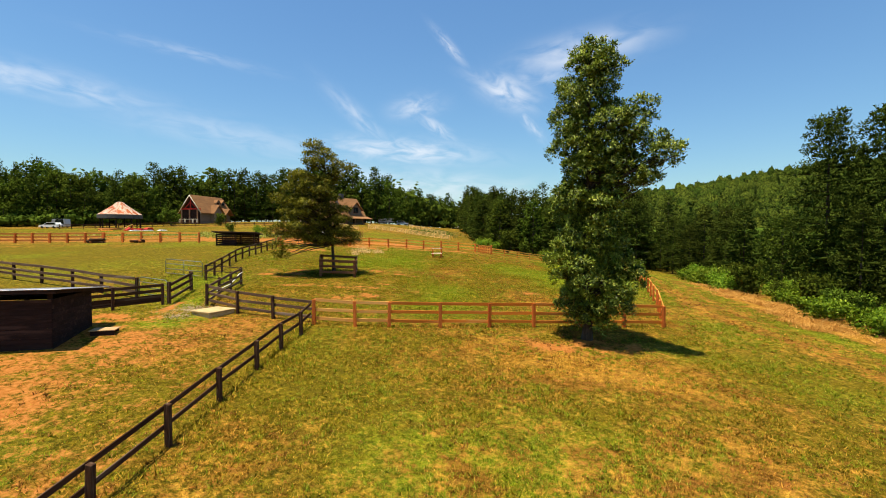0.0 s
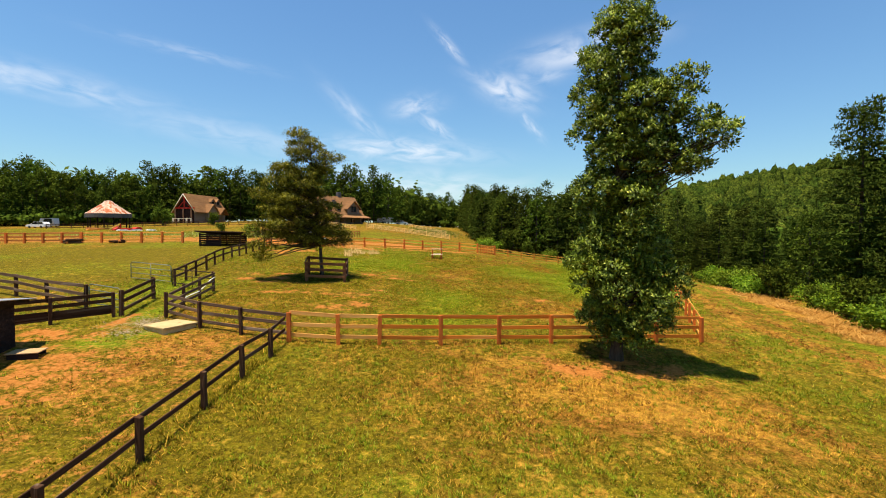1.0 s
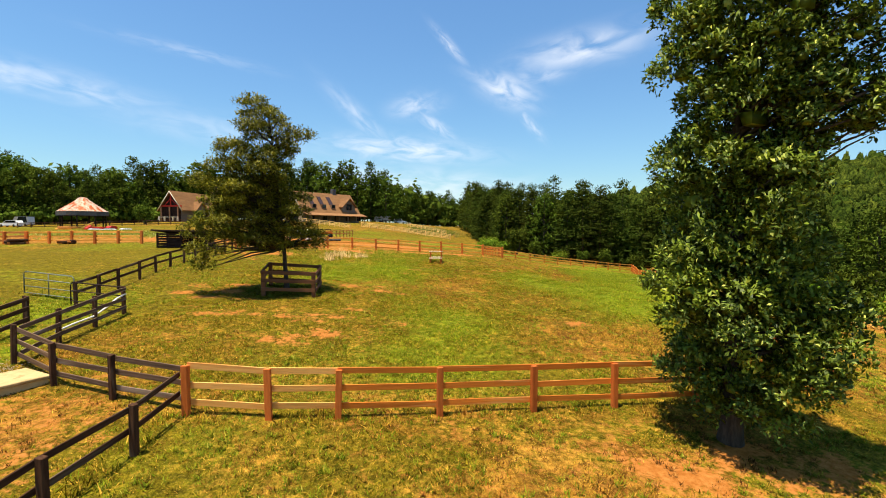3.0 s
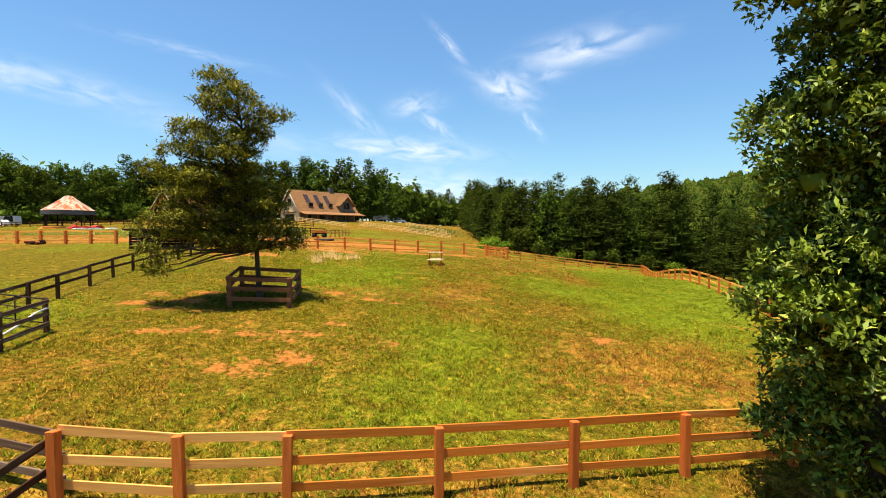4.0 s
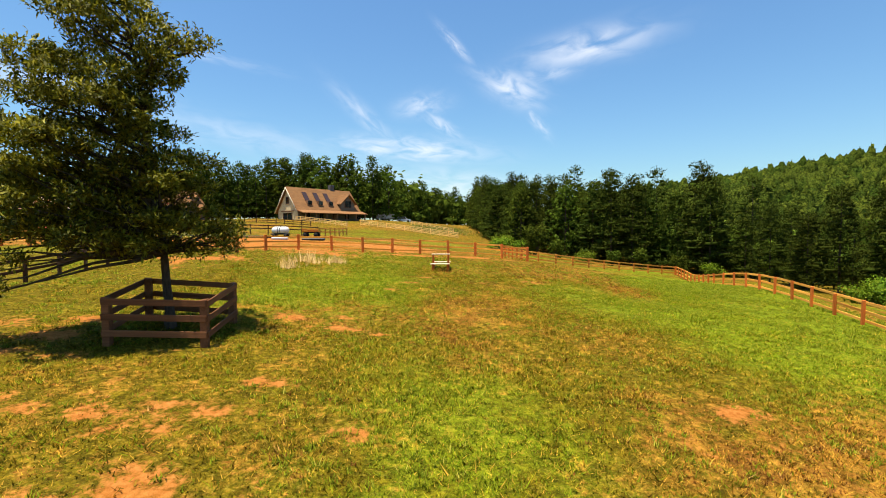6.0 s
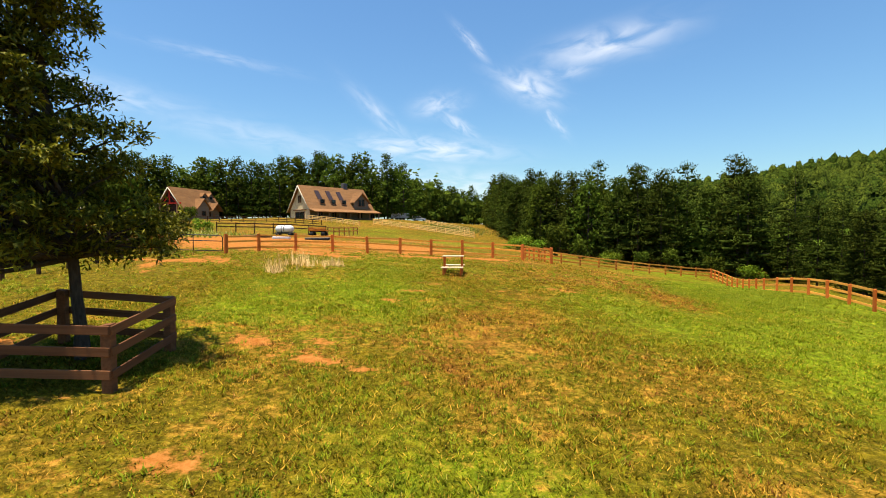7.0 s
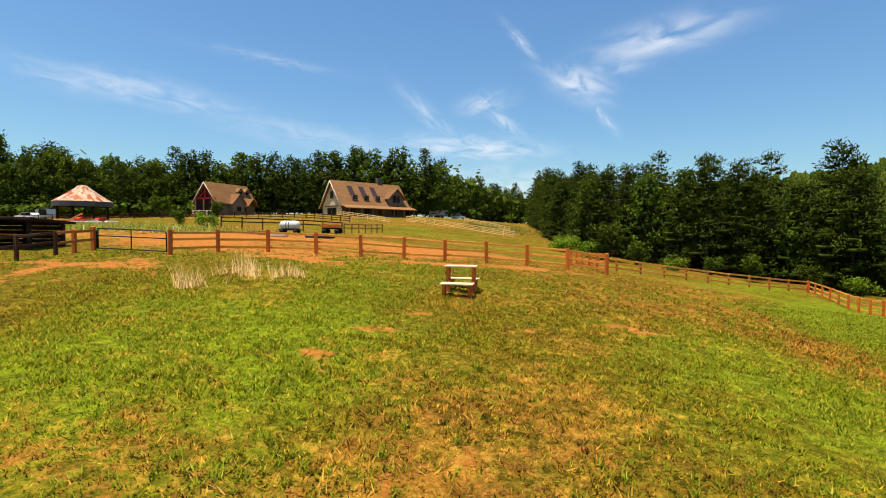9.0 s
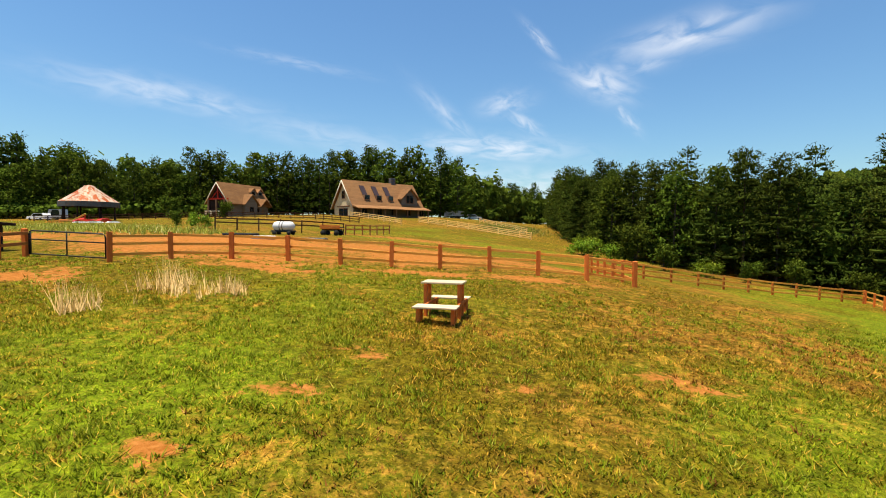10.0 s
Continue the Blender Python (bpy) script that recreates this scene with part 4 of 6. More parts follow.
def pine_proto(seed, height, width, cards, size, low=0.25, n=64, core=0.62):
    rng, rr = np.random.default_rng(seed), random.Random(seed)
    centres, radii, limbs = [], [], []
    for i in range(n):
        f = (i + 0.5) / n
        z = height * (low + (1 - low) * f)
        reach = width * (1.0 - f ** 2.4 * 0.70) * rr.uniform(0.60, 1.10)
        t = i * 2.4 + rr.uniform(-0.5, 0.5)
        c = (math.cos(t) * reach * 0.62, math.sin(t) * reach * 0.62, z + rr.uniform(-0.3, 0.3))
        centres.append(c)
        radii.append((reach * 0.46 + 0.25, reach * 0.46 + 0.25, 0.11 * width + 0.14))
        limbs.append((bent((0, 0, z - 0.2), (c[0] * 1.4, c[1] * 1.4, z + 0.15), rr, 4, 0.06), 0.05, 0.015))
    v, out = leaf_cloud(rng, centres, radii, [cards // n // 6] * n, 6, size, size * 0.30, size * 0.4, -0.1, 0.6, 0.85, 0.5, 0.8, 0.4)
    trunk = ([(0, 0, -0.5), (0.04, 0, height * 0.35), (-0.04, 0.05, height * 0.7), (0, 0, height * 0.99)], height * 0.013, 0.03)
    return limbs_mesh("trunk", trunk, limbs[::4], M_BARK), leaves_mesh("crown", v, out, M_PINE, rng, 0.6, cores_of(centres, radii, core))


NEAR_BROAD = [broad_proto(31 + i, h, w, 3100, 0.42, M_WOODS, lo, 46) for i, (h, w, lo) in enumerate(((14, 4.6, 0.03), (16, 5.0, 0.06), (12, 4.6, 0.02)))]
NEAR_PINE = [pine_proto(41 + i, h, w, 4000, 0.58, lo, 54) for i, (h, w, lo) in enumerate(((16, 4.7, 0.04), (18, 4.6, 0.10), (15, 4.9, 0.03)))]
DIM_BROAD = [broad_proto(35 + i, h, w, 1000, 0.68, M_WOODS, 0.05, 30) for i, (h, w) in enumerate(((15, 4.8), (17, 5.0)))]
DIM_PINE = [pine_proto(45 + i, h, w, 1500, 0.66, 0.10, 44) for i, (h, w) in enumerate(((17, 4.0), (19, 4.2)))]
FAR_BROAD = [broad_proto(51 + i, h, w, 1900, 0.80, M_WOODS, 0.03, 34) for i, (h, w) in enumerate(((18, 6.6), (21, 7.2)))]
FAR_PINE = [pine_proto(61 + i, h, w, 1700, 0.90, 0.05, 40) for i, (h, w) in enumerate(((19, 4.8), (22, 5.0)))]
BACK_BROAD = [broad_proto(55, 19, 7.2, 600, 1.0, M_WOODS, 0.03, 26)]
BACK_PINE = [pine_proto(65, 21, 5.2, 850, 1.1, 0.05, 30)]
BROAD_LABEL, PINE_LABEL = "leafy green broadleaf tree at the edge of the wood", "dark green pine at the edge of the wood"


def plant(proto, name, label, x, y, s, turn, group, squash=1.0):
    root = thing(name, (x, y, z_at(x, y) - 0.1), label, "tree", group)
    root.rotation_euler = (0, 0, turn)
    root.scale = (s, s, s * squash)
    part("trunk", proto[0], root)
    part("crown", proto[1], root)
    return root


def wood(line, rows, gap, deep, front, behind, share, lo, hi, seed, group):
    """Trees in uneven rows along a line; the rows follow on its left side."""
    rr = random.Random(seed)
    for row in range(rows):
        pines, broads = behind if row else front
        for a, b in zip(line[:-1], line[1:]):
            L = math.dist(a, b)
            nx_, ny_ = -(b[1] - a[1]) / L, (b[0] - a[0]) / L
            n = max(1, round(L / gap))
            for i in range(n):
                f = (i + rr.uniform(0.1, 0.9)) / n
                d = row * deep + rr.uniform(-0.35, 0.35) * deep
                x, y = a[0] + (b[0] - a[0]) * f + nx_ * d, a[1] + (b[1] - a[1]) * f + ny_ * d
                pine = rr.random() < share
                low = (0.58 if row else 0.68) if x > 34 and y < 100 else 1.0
                plant(rr.choice(pines if pine else broads), "pine_tree" if pine else "tree", PINE_LABEL if pine else BROAD_LABEL,
                      x, y, rr.uniform(lo, hi) * low, rr.uniform(0, 6.28), group, rr.uniform(0.93, 1.08))


# the wood on the falling side, from the far corner to the near end
wood([(11, 205), (12, 160), (17, 128), (27, 114), (41, 107), (47, 92), (43, 74), (41, 60)], 2, 3.7, 5.5, (NEAR_PINE, NEAR_BROAD), (DIM_PINE, DIM_BROAD), 0.88, 0.84, 0.98, 71, "wood edge")
wood([(41, 58), (42, 46), (40, 34), (39, 20), (38, 2), (36, -20)], 2, 4.6, 5.5, (NEAR_PINE, NEAR_BROAD), (DIM_PINE, DIM_BROAD), 0.60, 0.72, 1.0, 72, "wood edge")
# the wood behind the houses
wood([(-190, 95), (-176, 150), (-135, 190), (-92, 203), (-55, 205), (-22, 215)], 2, 4.2, 6, (FAR_PINE, FAR_BROAD), (BACK_PINE, BACK_BROAD), 0.35, 0.90, 1.18, 74, "wood behind the houses")
wood([(-30, 228), (-12, 262), (4, 320), (16, 320), (18, 262), (14, 212)], 2, 6.5, 8, (FAR_PINE, FAR_BROAD), (BACK_PINE, BACK_BROAD), 0.6, 0.8, 1.0, 75, "wood behind the houses")
wood([(-185, 80), (-168, 112), (-146, 142), (-124, 160), (-108, 184)], 1, 3.6, 5, (FAR_PINE, FAR_BROAD), (BACK_PINE, BACK_BROAD), 0.3, 0.62, 0.86, 76, "wood behind the houses")
TALL_PINE = pine_proto(48, 19, 4.8, 12000, 0.42, 0.06, 84, 0.4)
for x, y, s, turn in ((42.7, 52.4, 1.07, 0.7), (46.0, 49.0, 1.08, 2.1), (45.5, 45.0, 1.0, 4.0)):
    plant(TALL_PINE, "pine_tree", "tall dark pine rising over the shrubs", x, y, s, turn, "wood edge")


# woods too far or too deep to tell tree from tree: one sheet of leaf clumps each
def canopy(name, seed, n, xr, yr, keep, height, k, low=0.35, size=(0.13, 0.30), wide=(3.2, 6.0)):
    rng = np.random.default_rng(seed)
    x, y = rng.uniform(*xr, n), rng.uniform(*yr, n)
    ok = keep(x, y)
    x, y = x[ok], y[ok]
    m = len(x)
    r = rng.uniform(*wide, m)
    tall = height * rng.uniform(0.55, 1.2, m) * np.where(rng.random(m) < 0.06, 1.45, 1.0)
    u = rng.normal(size=(m, k, 3))
    u /= np.linalg.norm(u, axis=2)[:, :, None]
    u[:, :, 2] = np.abs(u[:, :, 2]) * np.where(rng.random((m, k)) < low, -1, 1)
    c = np.stack([x, y, land(x, y)], -1)[:, None, :] + u * np.stack([r, r, tall * 0.42], -1)[:, None, :] * rng.uniform(0.75, 1.06, (m, k))[:, :, None]
    c[:, :, 2] += (tall * 0.58)[:, None]
    c, d = c.reshape(-1, 3), u.reshape(-1, 3)
    nrm = d + rng.normal(size=d.shape) * 0.5 + np.array([0, 0, 0.3])
    nrm /= np.linalg.norm(nrm, axis=1)[:, None]
    a = np.cross(nrm, rng.normal(size=d.shape))
    a /= np.linalg.norm(a, axis=1)[:, None]
    b = np.cross(nrm, a)
    s = np.repeat(r, k)[:, None] * rng.uniform(*size, len(c))[:, None]
    v = np.stack([c - a * s - b * s * 0.7, c + a * s * 0.8 - b * s, c + a * s + b * s * 0.8, c - a * s * 0.7 + b * s], 1)
    cores = np.stack([x, y, land(x, y) + tall * 0.54, r * 0.6, tall * 0.42], -1)
    return leaves_mesh(name, v, d, M_WOODS, rng, 0.6, cores)


def crowns(name, seed, n, xr, yr, keep, height, wide, sprays, mat):
    """Far treetops: one uneven rounded dome each, roughened by small sprays of leaves."""
    rng = np.random.default_rng(seed)
    x, y = rng.uniform(*xr, n), rng.uniform(*yr, n)
    ok = keep(x, y)
    x, y = x[ok], y[ok]
    m = len(x)
    r = rng.uniform(*wide, m)
    tall = height * rng.uniform(0.6, 1.15, m) * np.where(rng.random(m) < 0.14, 1.32, 1.0)
    lat, lon = np.radians([-40, -5, 28, 58, 89]), np.arange(9) * (2 * math.pi / 9)
    la, lo = np.meshgrid(lat, lon, indexing="ij")
    ball = np.stack([np.cos(la) * np.cos(lo), np.cos(la) * np.sin(lo), np.sin(la)], -1).reshape(-1, 3)
    bulge = 1 + rng.normal(0, 0.15, (m, len(ball), 1)) + 0.12 * np.sin(3 * lo.reshape(1, -1, 1) + rng.uniform(0, 6.28, (m, 1, 1)) + 2 * la.reshape(1, -1, 1))
    p = ball[None] * bulge * np.stack([r, r, np.maximum(r * 0.8, tall * 0.36)], -1)[:, None, :]
    p += np.stack([x, y, land(x, y) + tall - np.maximum(r * 0.8, tall * 0.36)], -1)[:, None, :]
    quad = np.array([[a * 9 + b, a * 9 + (b + 1) % 9, (a + 1) * 9 + (b + 1) % 9, (a + 1) * 9 + b] for a in range(4) for b in range(9)])
    loops = (quad[None] + (np.arange(m) * len(ball))[:, None, None]).reshape(-1)
    k = rng.integers(9, len(ball), (m, sprays))
    c = (p[np.arange(m)[:, None], k] * 0.96 + p.mean(1)[:, None, :] * 0.04).reshape(-1, 3) + rng.normal(0, 0.5, (m * sprays, 3))
    d = ball[k].reshape(-1, 3)
    nrm = d + rng.normal(size=d.shape) * 0.45 + np.array([0, 0, 0.4])
    a = np.cross(nrm, rng.normal(size=d.shape))
    a /= np.linalg.norm(a, axis=1)[:, None]
    b = np.cross(nrm, a)
    b /= np.linalg.norm(b, axis=1)[:, None]
    q = rng.uniform(0.2, 0.45, (len(c), 1))
    cards = np.stack([c - a * q - b * q * 0.6, c + a * q * 0.7 - b * q, c + a * q + b * q * 0.7, c - a * q * 0.6 + b * q], 1).reshape(-1, 3)
    base = m * len(ball)
    me = mesh_np(name, np.concatenate([p.reshape(-1, 3), cards]), np.concatenate([loops, base + np.arange(len(cards))]), 4, mat)
    me.polygons.foreach_set("use_smooth", np.ones(len(me.polygons), bool))
    return me


def on_ridge(x, y, lo, hi):
    away = np.hypot(x, y - 30)
    return (np.degrees(np.arctan2(x, y)) > 11) & (np.degrees(np.arctan2(x, y - 30)) < 56) & ((land(x, y) > 2) | (y < 430)) & (away >= lo) & (away < hi)


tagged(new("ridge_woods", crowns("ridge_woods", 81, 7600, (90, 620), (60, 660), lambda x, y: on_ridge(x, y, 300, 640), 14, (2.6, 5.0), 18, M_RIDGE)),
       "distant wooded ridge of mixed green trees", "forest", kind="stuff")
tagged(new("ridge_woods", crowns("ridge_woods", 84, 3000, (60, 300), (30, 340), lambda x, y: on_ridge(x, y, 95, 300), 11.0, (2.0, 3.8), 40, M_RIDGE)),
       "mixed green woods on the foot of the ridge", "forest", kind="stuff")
BACK_X, BACK_Y = [-260, -190, -176, -135, -92, -55, -22, 0, 20], [60, 110, 165, 203, 216, 219, 236, 290, 335]
tagged(new("back_woods", canopy("back_woods", 82, 7000, (-260, 20), (60, 400), lambda x, y: band(y - np.interp(x, BACK_X, BACK_Y), 2, 40, 1.0) * (np.hypot(x + 17.5, y - 260) > 7) > 0.5, 16, 24, 0.5)),
       "deep dark woods behind the houses", "forest", kind="stuff")
tagged(new("undergrowth", canopy("undergrowth", 85, 6000, (-260, 20), (60, 400), lambda x, y: band(y - np.interp(x, BACK_X, BACK_Y), -9, 6, 0.6) > 0.5, 5.0, 24, 0.3, (0.10, 0.2), (1.8, 3.2))),
       "dark undergrowth below the trees behind the houses", "forest", kind="stuff")


NEAR_X, NEAR_Y = [-200, -185, -168, -146, -124, -108, -96], [60, 76, 108, 138, 156, 180, 196]
tagged(new("undergrowth", canopy("undergrowth", 86, 5200, (-200, -96), (50, 205), lambda x, y: band(y - np.interp(x, NEAR_X, NEAR_Y), -4, 30, 0.6) > 0.5, 4.6, 24, 0.3, (0.10, 0.2), (1.8, 3.2))),
       "dark undergrowth below the trees beside the pavilion", "forest", kind="stuff")


EDGE_Y, EDGE_X = [-30, 20, 46, 74, 92, 107, 114, 128, 160, 205], [48, 50, 53, 55, 59, 54, 40, 28, 23, 22]
tagged(new("deep_woods", canopy("deep_woods", 83, 2400, (20, 110), (-20, 210), lambda x, y: band(x - np.interp(y, EDGE_Y, EDGE_X), 0, 34, 0.5) > 0.5, 7.5, 40, 0.35, (0.10, 0.21))),
       "deep dark woods behind the wood edge", "forest", kind="stuff")


# shrubs
def shrub_proto(seed, r, h, size, cards, mat):
    rng, rr = np.random.default_rng(seed), random.Random(seed)
    centres = [(rr.gauss(0, 0.45) * r, rr.gauss(0, 0.45) * r, h * rr.uniform(0.2, 0.8)) for _ in range(12)]
    radii = [(r * 0.5, r * 0.5, h * 0.32)] * 12
    v, out = leaf_cloud(rng, centres, radii, [cards // 60] * 12, 5, size, size * 0.55, size * 0.6, 0.0, 0.5)
    stems = [(bent((0, 0, -0.1), c, rr, 4), 0.035, 0.01) for c in centres]
    return limbs_mesh("stems", stems[0], stems[1:], M_BARK), leaves_mesh("foliage", v, out, mat, rng, 0.5, cores_of(centres, radii, 0.6))


SHRUBS = [shrub_proto(91, 1.3, 2.0, 0.26, 960, M_SHRUB), shrub_proto(92, 1.7, 1.7, 0.28, 1140, M_SHRUB), shrub_proto(93, 1.0, 2.6, 0.28, 960, M_WOODS)]


def shrub(kind, x, y, s, turn, label="bright green shrub on the bank", group="shrubs"):
    root = thing("shrub", (x, y, z_at(x, y) - 0.05), label, "shrub", group)
    root.rotation_euler, root.scale = (0, 0, turn), (s, s, s)
    part("stems", SHRUBS[kind][0], root)
    part("foliage", SHRUBS[kind][1], root)


rr = random.Random(5)
for i in range(46):
    f = i / 46
    y = 26 + 40 * f + rr.uniform(-1.5, 1.5)
    x = float(np.interp(y, [20, 33, 42, 52, 66, 72], [30, 30, 30.6, 31.4, 34.5, 37])) + rr.uniform(-1.0, 4.5)
    shrub(rr.choice((0, 1, 1, 2)), x, y, rr.uniform(0.65, 1.15), rr.uniform(0, 6.28))
for x, y, s, k in ((12.5, 112, 1.1, 0), (15, 110, 1.9, 2), (18.5, 108, 1.2, 2), (23, 106, 1.0, 1), (9.5, 118, 1.2, 1), (27, 104.5, 0.9, 2), (31, 103, 1.2, 2), (36, 100, 1.0, 2), (40, 98, 1.0, 0), (11, 126, 1.4, 1)):
    shrub(k, x, y, s, x, "pale green sapling at the edge of the wood", "saplings")
for x, y, s, k in ((-82, 141, 1.8, 2), (-45, 99, 0.75, 2), (-66, 138.6, 1.3, 2), (-36, 92, 0.9, 0)):
    shrub(k, x, y, s, x, "green bush among tall weeds before the houses", "yard bushes")

# ---- buildings ----
def turned(root, degrees):
    root.rotation_euler = (0, 0, radians(degrees))


def gable_house(label, x, y, heading, L, W, eave, rise, over, wall_front, wall_gable, roof_mat, z_off=0.0):
    """Long axis along local x, front at local -y; the near front corner is the origin."""
    root = thing("house", (x, y, z_at(x, y) + z_off), label, "house")
    turned(root, heading)
    t = 0.3
    part("front_wall", box_mesh("front_wall", (L, t, eave + 0.5), wall_front, 0, (L / 2, t / 2, eave / 2 - 0.25)), root)
    part("back_wall", box_mesh("back_wall", (L, t, eave + 0.5), wall_front, 0, (L / 2, W - t / 2, eave / 2 - 0.25)), root)
    for k, xx in enumerate((0.0, L - t)):
        bm = bmesh.new()
        o = [(t, -0.5), (W - t, -0.5), (W - t, eave), (W / 2, eave + rise * (1 - 0.6 / W)), (t, eave)]
        a = [bm.verts.new((xx, v, z)) for v, z in o]
        b = [bm.verts.new((xx + t, v, z)) for v, z in o]
        bm.faces.new(a)
        bm.faces.new(b[::-1])
        for i in range(5):
            bm.faces.new((a[i], b[i], b[(i + 1) % 5], a[(i + 1) % 5]))
        part("gable_wall", finish("gable_wall", bm, wall_gable), root)
    slope = math.atan2(rise, W / 2)
    for s in (0, 1):
        th = 0.28
        run = W / 2 + over
        lo = eave - over * math.tan(slope)
        yy = -over if s == 0 else W + over
        bm = bmesh.new()
        ring = [(yy, lo), (W / 2, eave + rise), (W / 2, eave + rise + th), (yy, lo + th)]
        a = [bm.verts.new((-over, v, z)) for v, z in ring]
        b = [bm.verts.new((L + over, v, z)) for v, z in ring]
        bm.faces.new(a)
        bm.faces.new(b[::-1])
        for i in range(4):
            bm.faces.new((a[i], b[i], b[(i + 1) % 4], a[(i + 1) % 4]))
        part("roof_slope", finish("roof_slope", bm, roof_mat), root)
    # barge boards on the near gable
    for s in (0, 1):
        yy = -over if s == 0 else W + over
        lo = eave - over * math.tan(slope)
        part("barge_board", tube_mesh("barge_board", [(-over - 0.06, yy, lo), (-over - 0.06, W / 2, eave + rise)], 0.15, M_CREAM, 4), root)
    return root


def window_at(root, m, w, h, frame_mat=M_TRIM):
    """A framed window: local x across, z up, facing -y."""
    win = part("window", box_mesh("window", (w, 0.06, h), M_GLASS), root, m)
    for sx in (-1, 1):
        part("frame", box_mesh("frame", (0.12, 0.14, h + 0.24), frame_mat), win, pose(sx * (w / 2 + 0.06), -0.02, 0))
    for sz in (-1, 1):
        part("frame", box_mesh("frame", (w, 0.14, 0.12), frame_mat), win, pose(0, -0.02, sz * (h / 2 + 0.06)))
    part("muntin", box_mesh("muntin", (0.07, 0.1, h), frame_mat), win, pose(0, -0.02, 0))
    return win


# barn house with steep shingled roof
HL, HW, HE, HR = 22.6, 10.6, 2.9, 6.7
house = gable_house("stone and timber barn house with steep brown shingle roof", -44.0, 160.0, 51.6, HL, HW, HE, HR, 0.65, M_SIDING, M_STONE, M_SHINGLE, 0.2)
slope = math.atan2(HR, HW / 2)
# long porch under the eave
part("porch_roof", prism_mesh("porch_roof", [(0, 0), (HL + 1.4, 0), (HL + 1.4, 0.22), (0, 0.22)], 3.2, M_SHINGLE), house, pose(-0.7, -3.6, HE - 1.05, 16, 0, 0))
for i in range(7):
    part("porch_post", box_mesh("porch_post", (0.25, 0.25, 2.6), M_TRIM), house, pose(0.3 + i * (HL - 0.6) / 6, -3.3, 0.75))
for i in range(5):
    window_at(house, pose(3.2 + i * 4.8, -0.05, 1.3), 1.5, 1.5)
part("front_door", box_mesh("front_door", (1.2, 0.1, 2.2), M_TRIM), house, pose(13.0, -0.06, 0.75))
# three skylight strips above small dormers
for i, xx in enumerate((4.6, 8.4, 12.2)):
    zz, yy = HE + HR * 0.56, HW / 2 * 0.56
    part("roof_panel", box_mesh("roof_panel", (1.5, 4.0, 0.10), M_SOLAR), house, pose(xx, yy - 0.2, zz + 0.25, math.degrees(slope), 0, 0))
    d = part("dormer", box_mesh("dormer", (1.6, 1.6, 1.5), M_TRIM), house, pose(xx, HW / 2 * 0.30, HE + HR * 0.30 + 0.15))
    part("dormer_window", box_mesh("dormer_window", (1.3, 0.08, 1.1), M_GLASS), d, pose(0, -0.84, 0.1))
# cross gable to the front
bm = bmesh.new()
cg = [(-2.7, 0), (2.7, 0), (2.7, 2.3), (0, 4.7), (-2.7, 2.3)]
for yy in (0, 5.5):
    for px, pz in cg:
        bm.verts.new((px, yy, pz))
bm.verts.ensure_lookup_table()
v = bm.verts
bm.faces.new(v[:5])
bm.faces.new(v[5:][::-1])
for i in range(5):
    bm.faces.new((v[i], v[i + 5], v[(i + 1) % 5 + 5], v[(i + 1) % 5]))
part("cross_gable", finish("cross_gable", bm, M_SIDING), house, pose(18.3, 0.25, HE + 0.3))
for s in (-1, 1):
    part("gable_roof", prism_mesh("gable_roof", [(0, 4.75), (s * 3.3, 1.75), (s * 3.3, 2.0), (0, 5.05)], 5.8, M_SHINGLE), house, pose(18.3, -0.6, HE + 0.35))
window_at(house, pose(18.3, 0.16, HE + 2.3), 2.4, 2.0, M_TRIM)
part("chimney", box_mesh("chimney", (1.5, 1.3, 3.6), M_FASCIA, 0.05), house, pose(16.0, HW / 2 + 0.4, HE + HR))
# stone gable end
window_at(house, pose(-0.05, HW / 2, HE + 2.9, 0, 0, -90), 1.3, 1.9, M_TRIM)
window_at(house, pose(-0.05, HW / 2, 1.0, 0, 0, -90), 4.6, 2.2, M_TRIM)
part("hood", prism_mesh("hood", [(-3.4, 0), (3.4, 0), (3.4, 0.3), (-3.4, 0.3)], 1.5, M_TRIM), house, pose(-0.1, HW / 2, HE - 0.4, 20, 0, -90))

CL, CW, CE, CR = 17.6, 8.0, 4.4, 5.6
cabin = gable_house("timber cabin with brown shingle roof and red porch timbers", -89.8, 173.4, 80.8, CL, CW, CE, CR, 0.8, M_SIDING, M_SHED, M_SHINGLE, 0.4)
part("tie_beam", box_mesh("tie_beam", (0.35, CW + 0.2, 0.45), M_REDPAINT), cabin, pose(-0.2, CW / 2, CE + 0.6))
for s in (-1, 1):
    part("truss_brace", tube_mesh("truss_brace", [(-0.15, CW / 2 + s * 2.6, CE + 0.6), (-0.15, CW / 2, CE + 3.2)], 0.14, M_REDPAINT, 4), cabin)
part("king_post", box_mesh("king_post", (0.3, 0.3, 4.2), M_REDPAINT), cabin, pose(-0.2, CW / 2, CE + 2.6))
for yy in (0.4, 2.2, 5.4, CW - 0.5):
    part("porch_pier", box_mesh("porch_pier", (0.45, 0.45, 1.5), M_CREAM, 0.03), cabin, pose(-1.5, yy, 0.55))
part("porch_rail", box_mesh("porch_rail", (0.2, CW - 0.6, 0.16), M_CREAM), cabin, pose(-1.5, CW / 2, 1.15))
for yy in (0.8, CW / 2, CW - 0.8):
    part("porch_post", box_mesh("porch_post", (0.35, 0.35, CE + 0.6), M_TRIM), cabin, pose(-0.8, yy, CE / 2))
bm = bmesh.new()
cg = [(-2.6, -0.5), (2.6, -0.5), (2.6, 4.0), (0, 6.6), (-2.6, 4.0)]
for yy in (-1.4, 4.5):
    for px, pz in cg:
        bm.verts.new((px, yy, pz))
